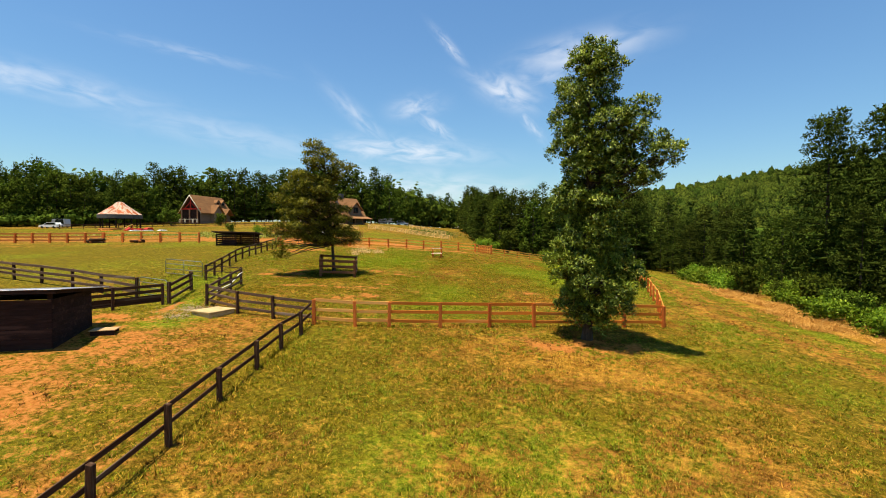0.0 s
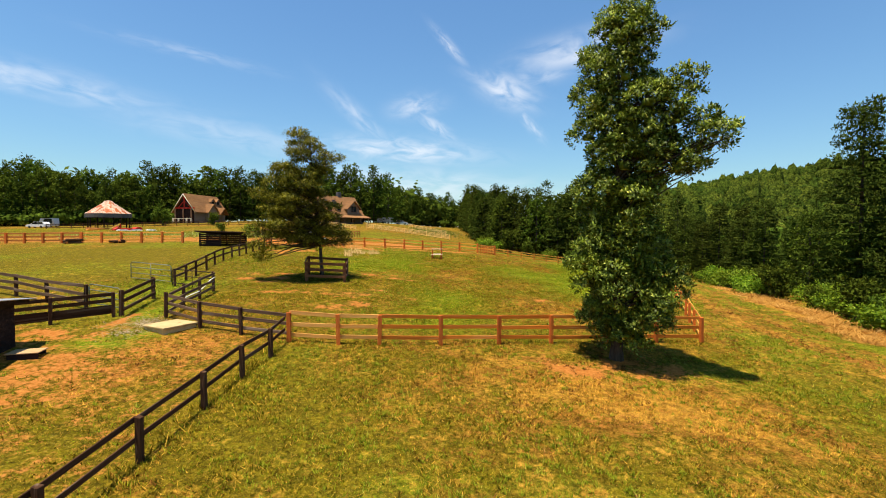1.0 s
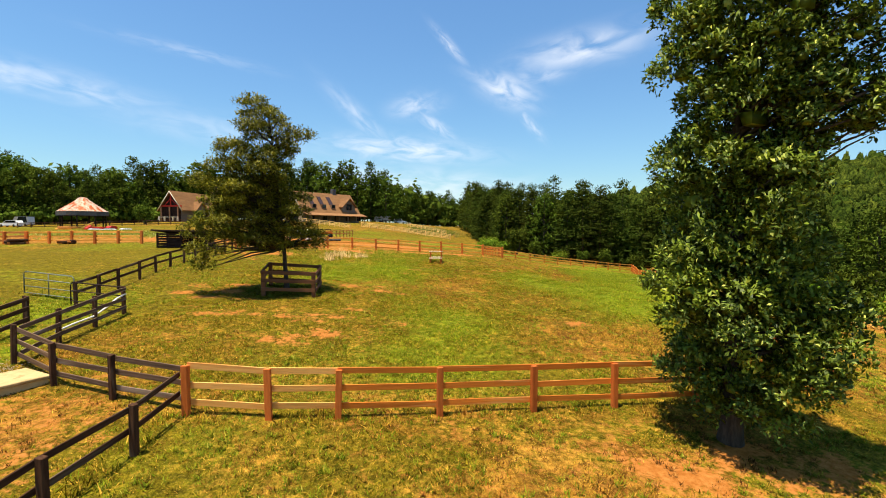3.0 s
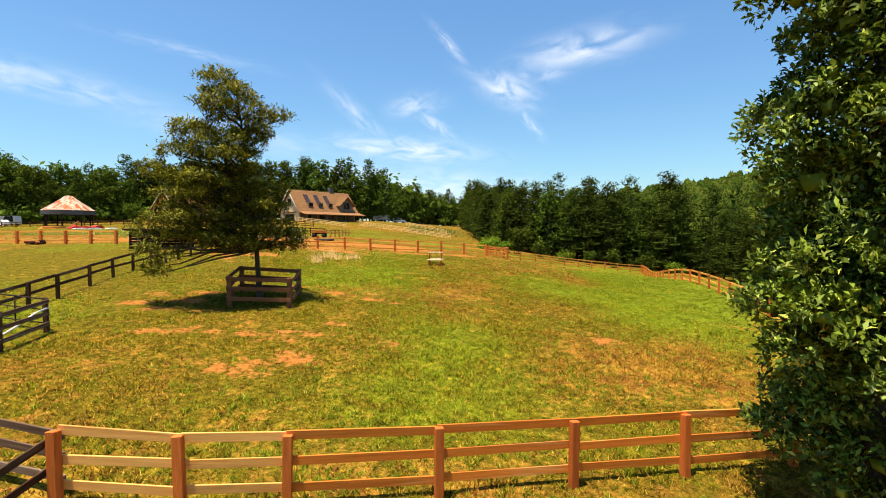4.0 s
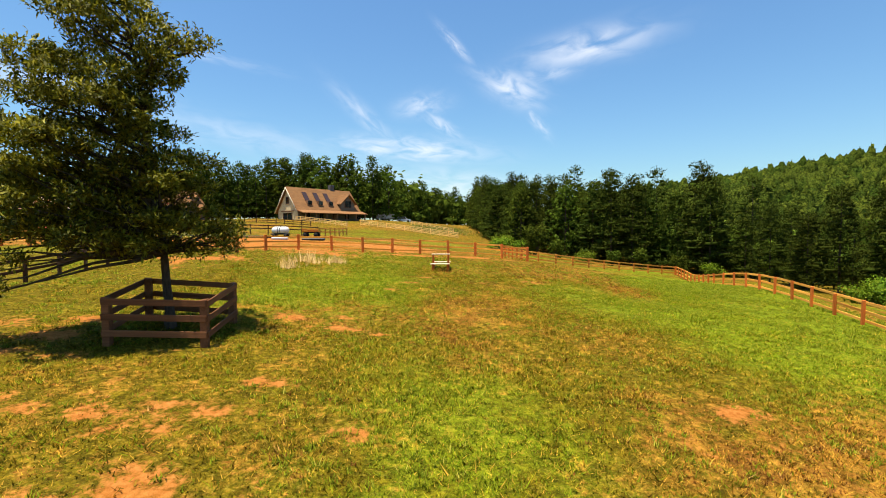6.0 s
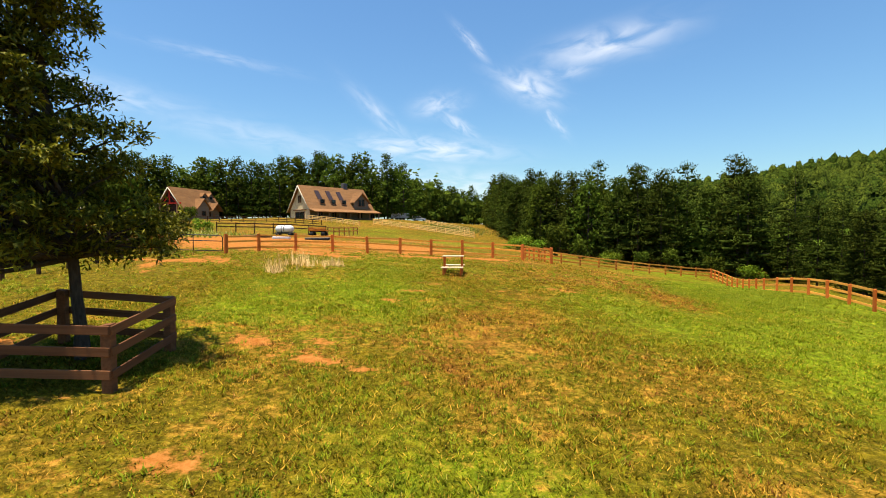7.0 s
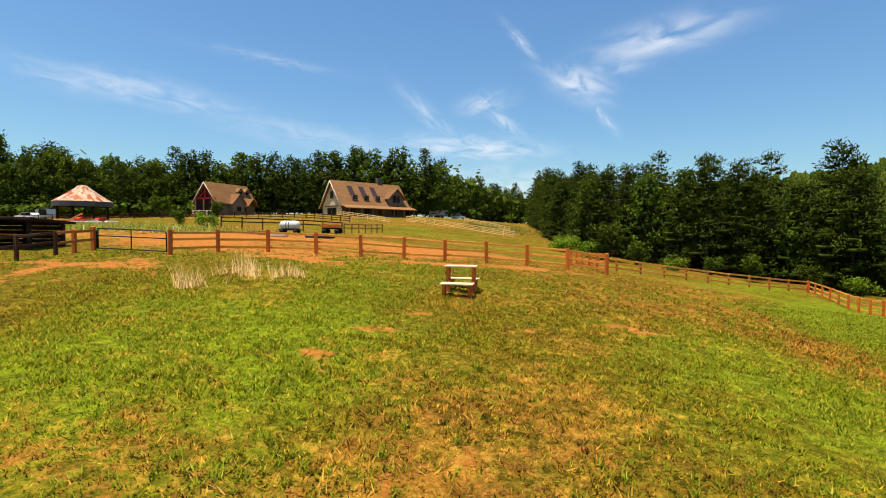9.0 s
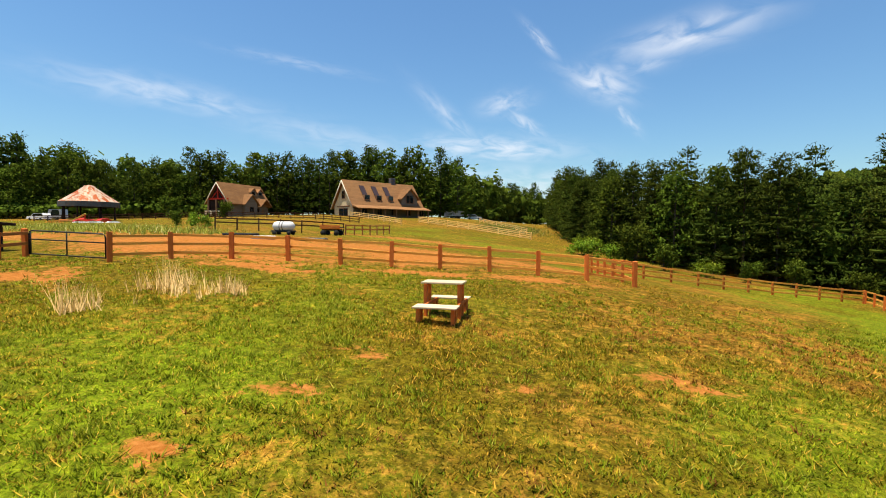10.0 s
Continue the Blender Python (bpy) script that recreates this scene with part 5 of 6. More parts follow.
bm.verts.ensure_lookup_table()
v = bm.verts
bm.faces.new(v[:5])
bm.faces.new(v[5:][::-1])
for i in range(5):
    bm.faces.new((v[i], v[i + 5], v[(i + 1) % 5 + 5], v[(i + 1) % 5]))
part("cross_gable", finish("cross_gable", bm, M_SIDING), cabin, pose(8.2, 0, 0))
for s in (-1, 1):
    part("gable_roof", prism_mesh("gable_roof", [(0, 6.65), (s * 3.3, 3.3), (s * 3.3, 3.55), (0, 6.95)], 6.6, M_SHINGLE), cabin, pose(8.2, -2.0, 0))
    part("entry_roof", prism_mesh("entry_roof", [(0, 5.4), (s * 2.6, 2.9), (s * 2.6, 3.15), (0, 5.7)], 5.0, M_SHINGLE), cabin, pose(14.4, -2.2, 0))
window_at(cabin, pose(8.2, -1.47, 2.0), 1.7, 1.5)
window_at(cabin, pose(12.6, -0.06, 1.9), 1.2, 1.5)
for xx in (12.4, 15.6):
    d = part("dormer", prism_mesh("dormer", [(-1.1, -0.6), (1.1, -0.6), (1.1, 0.7), (0, 1.7), (-1.1, 0.7)], 3.0, M_SIDING), cabin, pose(xx, CW / 2 * 0.40, CE + CR * 0.52))
    for s in (-1, 1):
        part("dormer_roof", prism_mesh("dormer_roof", [(0, 1.72), (s * 1.5, 0.36), (s * 1.5, 0.52), (0, 1.92)], 3.4, M_SHINGLE), d, pose(0, -0.35, 0))
    part("dormer_window", box_mesh("dormer_window", (1.2, 0.08, 0.9), M_GLASS), d, pose(0, -0.04, 0.2))
part("entry_door", box_mesh("entry_door", (1.1, 0.1, 2.2), M_TRIM), cabin, pose(15, -0.06, 1.1))

# round pavilion with a rusted sheet roof
pav = thing("pavilion", (-84.5, 122.5, z_at(-84.5, 122.5)), "round open pavilion with rusted white sheet roof", "pavilion")
N = 16
prof = [(5.0, 3.6), (5.0, 3.75), (2.7, 5.4), (1.2, 6.55), (0.8, 7.0), (0.0, 7.15)]
for k in range(N):
    a0, a1 = 2 * math.pi * k / N, 2 * math.pi * (k + 1) / N
    vs, fs = [], []
    for r, z in prof:
        for a in (a0, a1):
            vs.append((math.cos(a) * r, math.sin(a) * r, z))
    for i in range(len(prof) - 1):
        fs.append((2 * i, 2 * i + 1, 2 * i + 3, 2 * i + 2))
    ob = part("roof_sheet", mesh_of("roof_sheet", vs, fs, M_RUST), pav)
    # shade below the roof edge is in the band's dark colour
    part("fascia", mesh_of("fascia", [(math.cos(a) * 5.02, math.sin(a) * 5.02, z) for a in (a0, a1) for z in (2.75, 3.74)], [(0, 2, 3, 1)], M_FASCIA), pav)
for k in range(8):
    a = 2 * math.pi * (k + 0.5) / 8
    part("post", tube_mesh("post", [(math.cos(a) * 4.4, math.sin(a) * 4.4, -0.3), (math.cos(a) * 4.4, math.sin(a) * 4.4, 3.6)], 0.14, M_SHED), pav)
part("deck", tube_mesh("deck", [(0, 0, -0.3), (0, 0, 0.25)], 4.8, M_BROWN, 16), pav)

# near field shed: dark boards, sheet roof
sx, sy = -16.5, 19.6
shed = thing("field_shed", (sx, sy, z_at(sx, sy)), "dark board field shed with a flat sheet-metal roof", "shed")
turned(shed, 14)
for k in range(12):
    z = -0.25 + k * 0.205
    part("wall_board", box_mesh("wall_board", (5.2, 0.04, 0.2), M_SHED, 0.008), shed, pose(-2.6, 0, z))
    part("wall_board", box_mesh("wall_board", (0.04, 3.4, 0.2), M_SHED, 0.008), shed, pose(0, 1.72, z))
    part("wall_board", box_mesh("wall_board", (0.04, 3.4, 0.2), M_SHED, 0.008), shed, pose(-5.2, 1.72, z))
    if k not in (7, 9):
        part("wall_board", box_mesh("wall_board", (5.2, 0.04, 0.2), M_SHED, 0.008), shed, pose(-2.6, 3.44, z))
for px in (-5.1, -2.6, -0.1):
    for py, h in ((0.12, 2.75), (3.3, 2.45)):
        part("post", box_mesh("post", (0.15, 0.15, h), M_SHED, 0.01), shed, pose(px, py, h / 2 - 0.4))
part("roof_frame", box_mesh("roof_frame", (5.9, 4.2, 0.14), M_SHED), shed, pose(-2.6, 1.7, 2.28, -5, 0, 0))
for k in range(7):
    part("roof_sheet", box_mesh("roof_sheet", (0.86, 4.4, 0.03), M_TIN, 0.008), shed, pose(-5.3 + k * 0.9 + 0.06, 1.7, 2.38 + 0.004 * (k % 2), -5, 0, 0))

# far run-in shed with slatted sides
fx, fy = -29.4, 60.6
lean = thing("run_in_shed", (fx, fy, z_at(fx, fy)), "dark slatted run-in shed with a lean-to roof", "shed")
turned(lean, 6)
lean.scale = (0.9, 0.9, 0.92)
for px in (0, 2.6, 5.2):
    for py in (0, 2.4):
        part("post", box_mesh("post", (0.18, 0.18, 2.0), M_SHED, 0.01), lean, pose(px, py, 0.70))
for k in range(6):
    part("slat", box_mesh("slat", (2.6, 0.04, 0.2), M_SHED), lean, pose(1.3, -0.1, 0.16 + k * 0.275))
    part("slat", box_mesh("slat", (5.2, 0.04, 0.26), M_SHED), lean, pose(2.6, 2.5, 0.16 + k * 0.275))
    part("slat", box_mesh("slat", (0.04, 2.4, 0.2), M_SHED), lean, pose(-0.1, 1.2, 0.16 + k * 0.275))
part("roof", box_mesh("roof", (6.2, 3.4, 0.16), M_SHED, 0.02), lean, pose(2.6, 1.2, 1.78, -4, 1.5, 0))

# ---- loose things ----
# rail guard round the oak
gx0, gy0 = -9.45, 41.2
guard = thing("tree_guard", (gx0, gy0, z_at(gx0, gy0)), "square brown rail guard round the oak trunk", "tree guard")
corners = [(-10.25, 38.95), (-7.5, 39.2), (-7.85, 41.75), (-10.95, 41.95)]
for (ax, ay), (bx, by) in zip(corners, corners[1:] + corners[:1]):
    za, zb, L = z_at(ax, ay), z_at(bx, by), math.dist((ax, ay), (bx, by))
    ang = math.degrees(math.atan2(by - ay, bx - ax))
    part("post", post_mesh(M_GUARD, 0.21, 1.46), guard, pose(ax - gx0, ay - gy0, za - guard.location.z, 0, 0, ang))
    for h in (1.33, 0.88, 0.40):
        m = pose((ax + bx) / 2 - gx0 + math.sin(radians(ang)) * 0.12, (ay + by) / 2 - gy0 - math.cos(radians(ang)) * 0.12, (za + zb) / 2 + h - guard.location.z,
                 0, -math.degrees(math.atan2(zb - za, L)), ang)
        part("rail", board_mesh(M_GUARD, 0.19, 0.04), guard, m @ Matrix.Diagonal((L + 0.2, 1, 1, 1)))

# picnic table, seen end on
tx, ty = -0.85, 57.9
table = thing("picnic_table", (tx, ty, z_at(tx, ty)), "brown picnic table with pale bleached tops and benches", "picnic table")
turned(table, -2)
for yy, zz, w, ll in ((0.0, 1.03, 0.78, 1.27), (-1.02, 0.43, 0.60, 1.27), (0.98, 0.43, 0.50, 1.27)):
    n = 3 if w > 0.5 else 2
    for i in range(n):
        part("tabletop_plank" if n == 3 else "bench_plank", box_mesh("plank", (ll, w / n - 0.012, 0.045), M_PALE, 0.006), table, pose(0, yy - w / 2 + (i + 0.5) * w / n, zz))
for xx in (-0.48, 0.48):
    for yy in (-0.22, 0.22):
        part("leg", box_mesh("leg", (0.11, 0.11, 1.16), M_REDPOST, 0.008), table, pose(xx * 1.08, yy, 0.44))
    for yy in (-1.13, -0.82, 0.82, 1.08):
        part("leg", box_mesh("leg", (0.10, 0.10, 0.58), M_REDPOST, 0.008), table, pose(xx * 1.05, yy, 0.15))
    part("cross_beam", box_mesh("cross_beam", (0.05, 2.0, 0.10), M_REDPOST, 0.006), table, pose(xx + 0.08, 0, 0.40))

# concrete slab and gravel by the corral
slab = thing("slab", (-12.9, 26.1, z_at(-12.9, 26.1)), "pale square concrete lid standing proud of the ground", "slab")
turned(slab, -27)
part("lid", box_mesh("lid", (1.6, 1.7, 0.09), M_CONCRETE, 0.02), slab, pose(0, 0, 0.19))
part("rim", box_mesh("rim", (1.48, 1.58, 0.6), M_CONCRETE, 0.02), slab, pose(0, 0, -0.16))
rng = np.random.default_rng(7)
px, py = rng.normal(-14.5, 0.7, 2600), rng.normal(26.3, 0.7, 2600)
vs, fs = [], []
octa = np.array([(1, 0, 0), (0, 1, 0), (-1, 0, 0), (0, -1, 0), (0, 0, 0.7), (0, 0, -0.7)])
for x, y, s in zip(px, py, rng.uniform(0.012, 0.035, 2600)):
    b = len(vs)
    vs += [tuple(p) for p in octa * s * rng.uniform(0.7, 1.3, 3) + (x, y, z_at(x, y) + s * 0.3)]
    fs += [(b + i, b + (i + 1) % 4, b + 4) for i in range(4)] + [(b + (i + 1) % 4, b + i, b + 5) for i in range(4)]
tagged(new("gravel", mesh_of("gravel", vs, fs, M_GRAVEL)), "patch of loose grey gravel on the clay", "gravel", kind="stuff")

# planks beside the field shed
deck = thing("plank_step", (-15.95, 21.9, z_at(-15.95, 21.9)), "pale wooden step of planks beside the shed", "step")
turned(deck, 18)
for i in range(4):
    part("plank", box_mesh("plank", (1.05, 0.19, 0.04), M_OLDPLANK, 0.006), deck, pose(0, -0.3 + i * 0.2, 0.20))
for yy in (-0.3, 0.3):
    part("bearer", box_mesh("bearer", (0.95, 0.08, 0.40), M_SHED), deck, pose(0, yy, -0.03))


def pipe_gate(name, label, a, b, height, bars, upright, mat, r=0.03):
    """A tubular gate hung between two places on the ground."""
    za, zb = z_at(*a), z_at(*b)
    root = thing(name, (a[0], a[1], za), label, "gate")
    v = Vector((b[0] - a[0], b[1] - a[1], zb - za))
    u = v.normalized()
    c = 0.16
    lo, hi = 0.12, height
    loop = [Vector((0, 0, lo)), Vector((0, 0, hi - c)), u * (c * 0.3) + Vector((0, 0, hi - c * 0.3)), u * c + Vector((0, 0, hi)),
            v - u * c + Vector((0, 0, hi)), v - u * (c * 0.3) + Vector((0, 0, hi - c * 0.3)), v + Vector((0, 0, hi - c)), v + Vector((0, 0, lo))]
    part("frame", tube_mesh("frame", loop, r, mat), root)
    for h in bars:
        part("bar", tube_mesh("bar", [Vector((0, 0, h)), v + Vector((0, 0, h))], r * 0.85, mat), root)
    for f in upright:
        part("upright", tube_mesh("upright", [v * f + Vector((0, 0, lo)), v * f + Vector((0, 0, hi))], r * 0.85, mat), root)
    return root


pipe_gate("gate", "black tubular steel gate across the track", (-21.3, 61.8), (-17.05, 61.75), 1.22, (0.14, 0.82), (0.5, 0.02), M_BLACK, 0.035)
pipe_gate("gate", "faded green tubular gate standing open in the grass", (-22.0, 37.0), (-18.6, 36.0), 1.25, (0.15, 0.5, 0.9), (0.5,), M_GREENPIPE, 0.03)
pipe_gate("gate", "grey tubular gate behind the corral", (-18.9, 29.0), (-16.7, 28.2), 1.3, (0.3, 0.7, 1.0), (), M_GREENPIPE, 0.028)
pipe_gate("gate", "dark tubular gate leaning by the chute", (-17.9, 34.9), (-14.9, 34.2), 1.2, (0.3, 0.8), (0.5,), M_SHED, 0.028)
pipe_gate("gate", "dark green tubular gate in the far paddock fence", (-66.9, 69.85), (-71.2, 70.25), 1.3, (0.3, 0.75), (0.5,), M_GREENPIPE, 0.04)
hose = thing("hose", (-14.75, 33.9, z_at(-14.75, 33.9)), "white hose looped over the chute rails", "hose")
part("pipe", tube_mesh("pipe", [(0.1, 0.1, 0.95), (0.12, -0.5, 0.85), (0.14, -1.2, 0.55), (0.16, -2.0, 0.30), (0.2, -3.0, 0.22), (0.25, -4.0, 0.10)], 0.035, M_PIPE), hose)

# white tank on a cradle
tank = thing("tank", (-22.6, 87.0, z_at(-22.6, 87.0)), "white horizontal tank on a dark trailer cradle", "tank")
tank.scale = (0.86, 0.86, 0.86)
prof = [(-1.32, 0.04), (-1.28, 0.28), (-1.1, 0.48), (-0.8, 0.55), (0.8, 0.55), (1.1, 0.48), (1.28, 0.28), (1.32, 0.04)]
part("shell", tube_mesh("shell", [(p[0], 0, 1.0) for p in prof], [p[1] for p in prof], M_WHITE, 20), tank)
for xx in (-0.3, 0.05):
    part("strap", tube_mesh("strap", [(xx - 0.04, 0, 1.0), (xx + 0.04, 0, 1.0)], 0.57, M_BLACK, 20), tank)
part("cradle", box_mesh("cradle", (2.7, 0.9, 0.2), M_BLACK, 0.03), tank, pose(0, 0, 0.42))
for xx in (-0.9, 0.9):
    for yy in (-0.5, 0.5):
        part("wheel", tube_mesh("wheel", [(xx, yy - 0.08, 0.22), (xx, yy + 0.08, 0.22)], 0.24, M_TYRE, 14), tank)

# farm machine with a red bed
cart = thing("farm_cart", (-20.6, 94.0, z_at(-20.6, 94.0)), "rusty red flatbed farm cart parked by the pen", "cart")
part("bed", box_mesh("bed", (2.4, 1.2, 0.12), M_RED, 0.02), cart, pose(0, 0, 0.75))
for k in range(3):
    part("side_board", box_mesh("side_board", (2.4, 0.05, 0.1), M_REDPOST), cart, pose(0, -0.6, 0.86 + k * 0.14))
part("chassis", box_mesh("chassis", (2.2, 0.6, 0.18), M_BLACK), cart, pose(0, 0, 0.6))
for xx in (-0.8, 0.8):
    for yy in (-0.6, 0.6):
        part("wheel", tube_mesh("wheel", [(xx, yy - 0.1, 0.28), (xx, yy + 0.1, 0.28)], 0.3, M_TYRE, 14), cart)
for x, y, w, a, mat, lab in ((-16.2, 80.0, 2.6, 10, M_BLACK, "dark sheet of scrap lying on the sand"), (-23.0, 80.5, 3.4, -8, M_BLACK, "dark trough on the sand"), (-19.6, 78.5, 1.8, 14, M_WHITE, "white plastic sheet on the sand")):
    s = thing("scrap", (x, y, z_at(x, y)), lab, "scrap", "scrap on the sand")
    turned(s, a)
    part("body", box_mesh("body", (w, 0.8, 0.28), mat, 0.06), s, pose(0, 0, 0.12))


def car(label, x, y, heading, L, H, mat, van=False):
    root = thing("car", (x, y, z_at(x, y)), label, "car")
    turned(root, heading)
    o = [(-L / 2, 0.35), (L / 2, 0.35), (L / 2, 0.75), (L * 0.46, 0.95), (L * 0.24, 1.05), (L * 0.08, H), (-L * 0.42, H), (-L * 0.5, 1.1)]
    if van:
        o = [(-L / 2, 0.35), (L / 2, 0.35), (L / 2, 0.9), (L * 0.42, 1.1), (L * 0.3, H), (-L * 0.48, H), (-L * 0.5, 1.1)]
    part("body", prism_mesh("body", o, 1.75, mat, -0.875), root)
    glass = [(L * 0.20, 1.08), (L * 0.07, H - 0.08), (-L * 0.38, H - 0.08), (-L * 0.42, 1.08)]
    part("side_window", prism_mesh("side_window", glass, 1.78, M_GLASS, -0.89), root)
    for xx in (-L * 0.31, L * 0.31):
        for yy in (-0.78, 0.78):
            w = part("wheel", tube_mesh("tyre", [(xx, yy - 0.11, 0.33), (xx, yy + 0.11, 0.33)], 0.33, M_TYRE, 14), root)
    return root


car("white car parked on the grass", -115.0, 137.0, 175, 5.8, 1.7, M_WHITE)
car("silver van parked behind the white car", -117.5, 143.5, 170, 5.8, 2.6, M_SILVER, True)
car("white pickup parked by the wood", -19.0, 214.0, 5, 5.6, 1.9, M_WHITE)
lorry = thing("stock_trailer", (-26.0, 212, z_at(-26.0, 212)), "grey stock trailer parked by the wood", "trailer")
part("box", box_mesh("box", (7.0, 2.2, 1.9), M_TIN, 0.08), lorry, pose(0, 0, 1.7))
for xx in (-1, 0):
    part("wheel", tube_mesh("wheel", [(xx, -1.2, 0.4), (xx, -0.9, 0.4)], 0.4, M_TYRE, 14), lorry)

# heaps in the far paddock and play things behind it
for x, y, s in ((-49.8, 67.0, 0.62), (-43.6, 66.6, 0.4)):
    heap = thing("log_heap", (x, y, z_at(x, y)), "low heap of brown logs in the paddock", "log heap")
    hr = random.Random(int(s * 10))
    for k in range(9):
        a = hr.uniform(-14, 14)
        part("log", tube_mesh("log", [(-1.6 * s, 0, 0), (1.6 * s, 0, 0)], 0.22 * s + 0.03, M_DARK if k % 3 else M_BROWN, 8), heap, pose(hr.uniform(-0.4, 0.4), hr.uniform(-0.8, 0.8) * s, 0.14 + 0.3 * (k // 3) * s, 0, 0, a))
for x, y, mat, w, h, a, lab in ((-74.8, 112, M_REDPAINT, 2.4, 0.55, 20, "low red plastic play boat on the lawn"), (-72.4, 111, M_REDPAINT, 3.0, 0.6, -15, "long red plastic play boat on the lawn"),
                                (-71.2, 113, M_REDPAINT, 2.0, 0.7, 35, "red toy cart on the lawn"), (-81.5, 113, M_ORANGE, 2.6, 0.4, 5, "orange plastic tub on the lawn"), (-76.9, 114, M_REDPAINT, 1.2, 0.8, 60, "small red toy on the lawn"),
                                (-72.2, 109.6, M_WHITE, 2.3, 0.3, 8, "white upturned boat on the lawn"), (-68.8, 109, M_WHITE, 2.4, 0.34, -12, "white sheet heaped on the lawn"), (-65.8, 109.5, M_WHITE, 1.8, 0.3, 14, "white plastic tub on the lawn")):
    s = thing("play_thing", (x, y, z_at(x, y)), lab, "play thing", "play things")
    turned(s, a + 45)
    part("hull", prism_mesh("hull", [(-w / 2, 0), (w / 2, 0), (w * 0.46, h * 0.6), (w * 0.2, h), (-w * 0.3, h * 0.85), (-w * 0.48, h * 0.45)], 1.1, mat, -0.55), s)
    part("rim", box_mesh("rim", (w * 1.04, 1.25, 0.06), mat, 0.02), s, pose(0, 0, 0.04))
slide = thing("slide", (-76.0, 112.5, z_at(-76.0, 112.5)), "pale yellow plastic slide standing on the lawn", "slide", "play things")
turned(slide, 40)
part("chute", box_mesh("chute", (2.6, 0.7, 0.08), M_YELLOW, 0.02), slide, pose(0, 0, 0.75, 0, -33, 0))
for sy in (-0.36, 0.36):
    part("chute_side", box_mesh("chute_side", (2.6, 0.06, 0.22), M_YELLOW, 0.02), slide, pose(0, sy, 0.82, 0, -33, 0))
    part("leg", box_mesh("leg", (0.07, 0.07, 1.5), M_REDPAINT), slide, pose(1.0, sy, 0.72))


# ---- grass ----
def grass_patch(name, label, seed, n, xr, yr, keep, length, width, mat, cover=True, lean=0.55, per=4, kind_cat="grass"):
    rng = np.random.default_rng(seed)
    x, y = rng.uniform(*xr, n), rng.uniform(*yr, n)
    soil, dry, lush = cover_of(x, y)
    ok = keep(rng, x, y, soil, dry, lush)
    x, y = x[ok], y[ok]
    size = (0.55 + 0.9 * value_noise(x, y, 1.1, 31) ** 1.5) * rng.uniform(0.6, 1.25, len(x))
    x, y, size = [np.repeat(v, per) for v in (x, y, size)]
    m = len(x)
    bx, by = x + rng.normal(0, 0.055, m), y + rng.normal(0, 0.055, m)
    bz = land(bx, by) - 0.01
    t = rng.uniform(0, 6.283, m)
    w = width * rng.uniform(0.6, 1.3, m)
    l = length * size * rng.uniform(0.6, 1.2, m)
    off = rng.normal(0, lean, (m, 2)) * l[:, None]
    a = np.stack([bx - np.cos(t) * w, by - np.sin(t) * w, bz], -1)
    b = np.stack([bx + np.cos(t) * w, by + np.sin(t) * w, bz], -1)
    c = np.stack([bx + off[:, 0], by + off[:, 1], bz + l], -1)
    flip = np.cross(b - a, c - a)[:, 2] < 0
    a[flip], b[flip] = b[flip].copy(), a[flip].copy()
    v = np.stack([a, b, c], 1).reshape(-1, 3)
    me = mesh_np(name, v, np.arange(len(v)), 3, mat)
    face_up(me, rng)
    if cover:
        add_cover(me, np.repeat(bx, 3), np.repeat(by, 3))
    return tagged(new(name, me), label, kind_cat, kind="stuff")


def near_path(rng, x, y, soil, dry, lush):
    d = np.abs(x) / 26.0 + np.clip(12 - y, 0, 20) / 14.0 + np.clip(y - 60, 0, 30) / 26.0
    return (rng.random(len(x)) > soil * 1.25) & (rng.random(len(x)) > d ** 1.6) & (rng.random(len(x)) < 0.55 + 0.6 * value_noise(x, y, 2.2, 41))


grass_patch("grass", "short pasture grass, green and dry, over clay", 101, 130000, (-26, 27), (4, 76), near_path, 0.11, 0.016, M_BLADES, True, 0.8)


def tuft_patch(name, label, seed, n, mat, xr, yr, chance, tall, per=16):
    """Tufts of grass: narrow blades that fan out from one root."""
    rng = np.random.default_rng(seed)
    x, y = rng.uniform(*xr, n), rng.uniform(*yr, n)
    soil, dry, lush = cover_of(x, y)
    ok = rng.random(n) < chance(x, y, soil, dry, lush)
    x, y = x[ok], y[ok]
    m = len(x)
    size = np.repeat(rng.uniform(0.6, 1.3, m) * tall, per) * rng.uniform(0.5, 1.15, m * per)
    bx, by = np.repeat(x, per) + rng.normal(0, 0.05, m * per), np.repeat(y, per) + rng.normal(0, 0.05, m * per)
    bz = land(bx, by) - 0.005
    t = rng.uniform(0, 6.283, m * per)
    out = size * rng.uniform(0.25, 1.1, m * per)
    w = rng.uniform(0.008, 0.018, m * per)
    a = np.stack([bx + np.sin(t) * w, by - np.cos(t) * w, bz], -1)
    b = np.stack([bx - np.sin(t) * w, by + np.cos(t) * w, bz], -1)
    c = np.stack([bx + np.cos(t) * out, by + np.sin(t) * out, bz + size * 0.8], -1)
    flip = np.cross(b - a, c - a)[:, 2] < 0
    a[flip], b[flip] = b[flip].copy(), a[flip].copy()
    me = mesh_np(name, np.stack([a, b, c], 1).reshape(-1, 3), np.arange(3 * m * per), 3, mat)
    face_up(me, rng, 0.45)
    return tagged(new(name, me), label, "grass", kind="stuff")


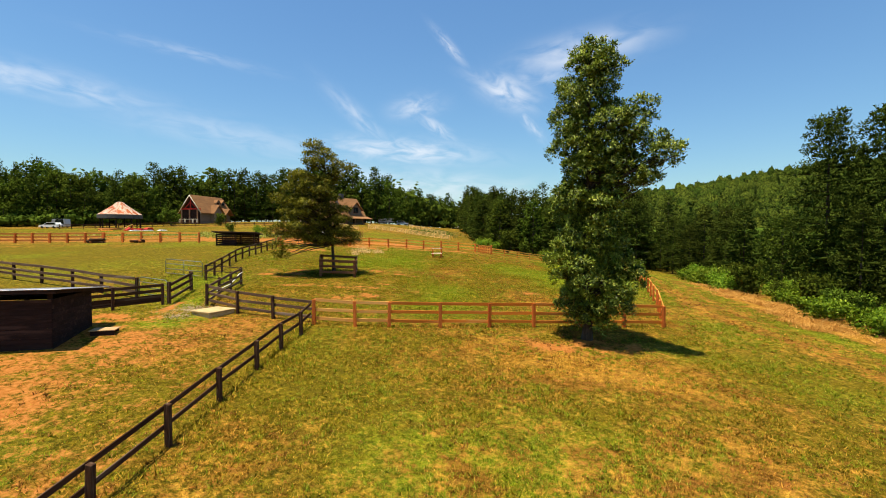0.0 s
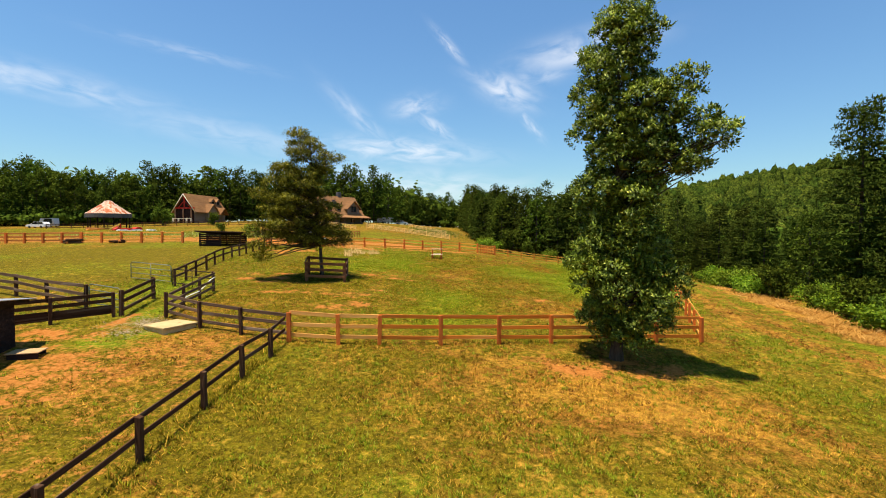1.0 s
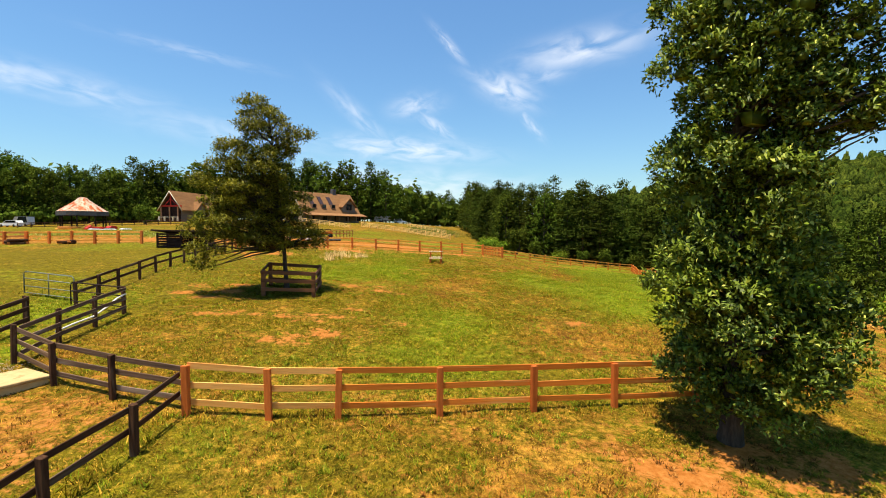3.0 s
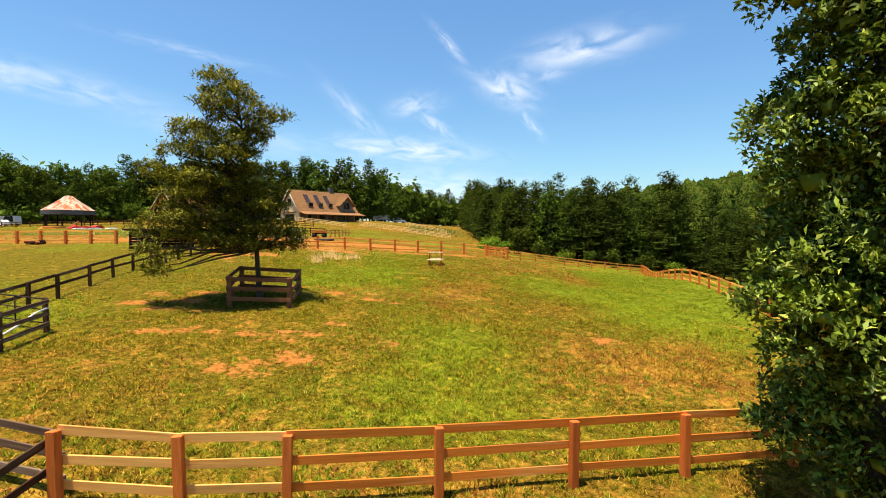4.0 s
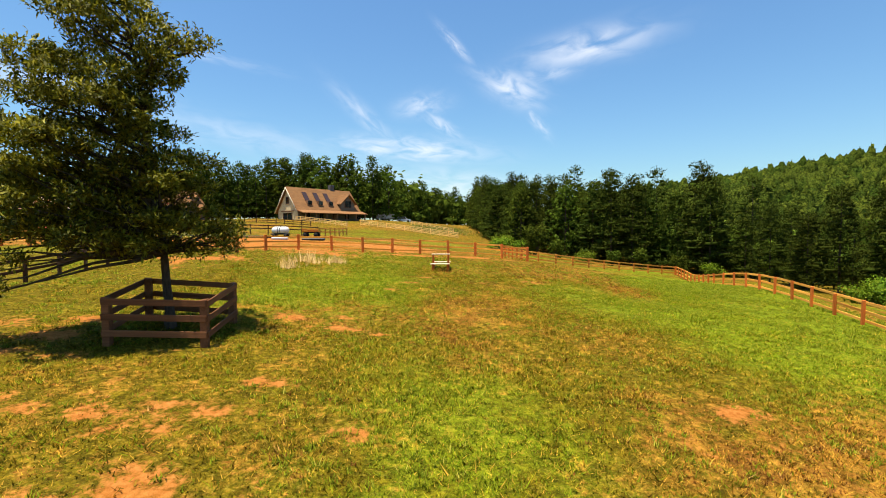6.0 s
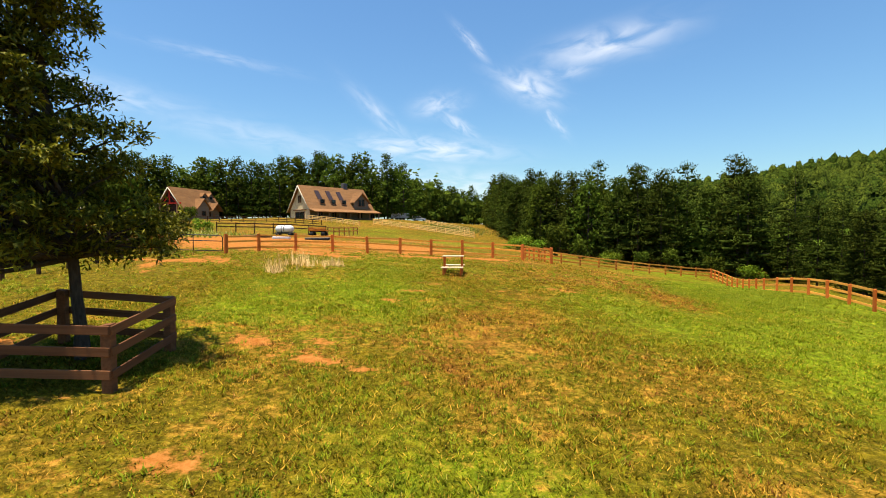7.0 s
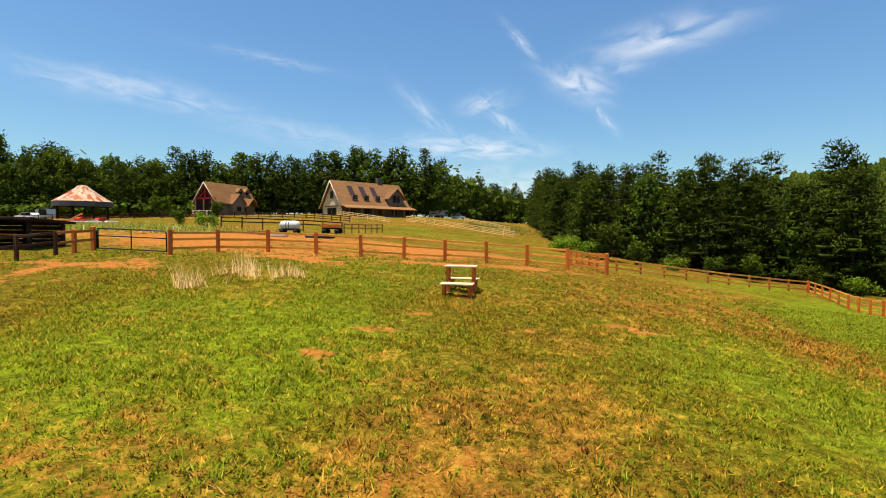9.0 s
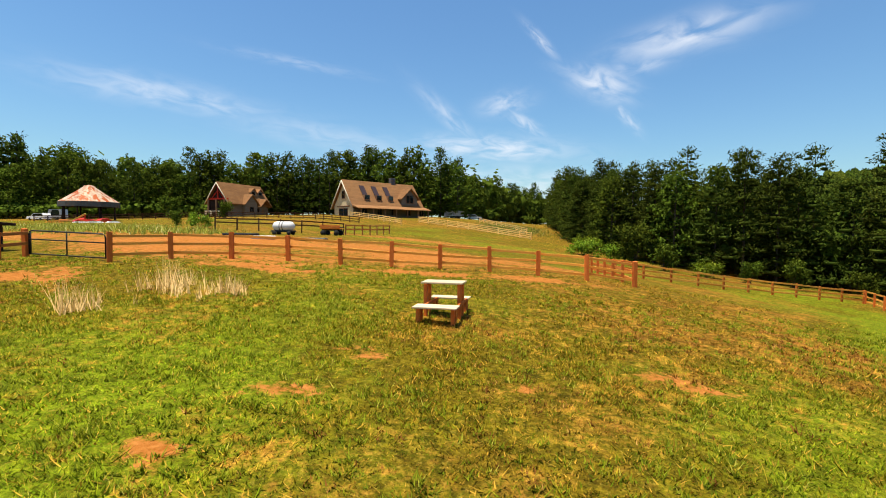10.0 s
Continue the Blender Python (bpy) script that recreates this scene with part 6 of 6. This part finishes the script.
M_HERB = leafy("tuft_grass", (0.095, 0.135, 0.005), (0.25, 0.29, 0.012), (0.46, 0.42, 0.06), 0.8, 0.3, 0.08)
M_WEED = leafy("rank_weeds", (0.10, 0.115, 0.015), (0.24, 0.25, 0.04), (0.50, 0.44, 0.20), 0.9, 0.3, 0.03)
M_STALK = leafy("dead_stalks", (0.075, 0.030, 0.006), (0.21, 0.090, 0.018), (0.44, 0.25, 0.07), 0.9, 0.1, 0.03)
tuft_patch("grass_tufts", "bright green grass tufts in the sward", 107, 78000, M_HERB, (-24, 26), (6, 66),
           lambda x, y, s, d, l: np.clip((0.10 + l) * value_noise(x, y, 1.4, 61) ** 1.6 * 1.5, 0, 1) * (1 - s) * np.where((x < -7.4) & (y < 27), 0.35, 1.0), 0.14)
tuft_patch("dead_stalks", "dead brown stalks and seed heads in the dry turf", 108, 42000, M_STALK, (-22, 22), (7, 62),
           lambda x, y, s, d, l: np.clip((d - 0.05) * value_noise(x, y, 1.1, 63) ** 2.2 * 2.6, 0, 1), 0.12, 9)
grass_patch("grass", "fine mixed pasture grass below the flight line", 109, 125000, (-14, 15), (8, 57),
            lambda r, x, y, s, d, l: r.random(len(x)) > s * 1.2, 0.095, 0.013, M_BLADES, True, 0.8, 3)
# tall straw clumps near the gate, along the front fence and on the bank
grass_patch("straw_grass", "clumps of tall dry straw-coloured grass", 102, 9000, (-13, -6.5), (52, 61.5),
            lambda r, x, y, s, d, l: r.random(len(x)) < 0.17 * value_noise(x, y, 0.6, 66) ** 3 * 1.5 * (blob(x, y, -10.4, 54.6, 0.6, 0.5) + blob(x, y, -9.4, 57.4, 1.2, 0.6) + 0.9 * blob(x, y, -8.0, 57.9, 0.6, 0.5)) * 3, 0.95, 0.013, M_STRAW, False, 0.24, 6)
grass_patch("straw_grass", "matted orange-brown hay lying along the bank below the shrubs", 103, 20000, (22, 34), (20, 54),
            lambda r, x, y, s, d, l: r.random(len(x)) < np.exp(-((x - hay_line(y)) / 1.9) ** 4) * np.clip(2.6 * value_noise(x, y, 2.2, 71) - 0.55, 0, 1), 0.30, 0.022, M_HAY, False, 1.2, 6)
grass_patch("weeds", "rank green weeds along the fence feet", 104, 30000, (-8.6, 14.5), (5, 31),
            lambda r, x, y, s, d, l: r.random(len(x)) < 0.9 * (np.exp(-((x + 7.35) / 0.35) ** 2) * (y < 25) + np.exp(-((y - np.interp(x, [-7, -3, 13.7], [24.95, 25.2, 29.1])) / 0.3) ** 2)) * value_noise(x, y, 1.2, 55), 0.26, 0.015, M_BLADES, True, 0.45, 4, "weeds")
grass_patch("weeds", "tall weeds and wild flowers before the houses", 105, 26000, (-100, -24), (74, 118),
            lambda r, x, y, s, d, l: r.random(len(x)) < 0.75 * band(x, -64, -24, 2.0) * band(y, np.interp(x, [-100, -24], [88, 76]), np.interp(x, [-100, -24], [112, 84]), 1.5) * value_noise(x, y, 4, 57), 0.7, 0.035, M_WEED, False, 0.4, 4, "weeds")
grass_patch("weeds", "low rank green growth beside the lane", 106, 6000, (-12, 9), (150, 185), lambda r, x, y, s, d, l: r.random(len(x)) < blob(x, y, -3, 166, 6, 12), 0.8, 0.05, M_WEED, False, 0.5, 4, "weeds")
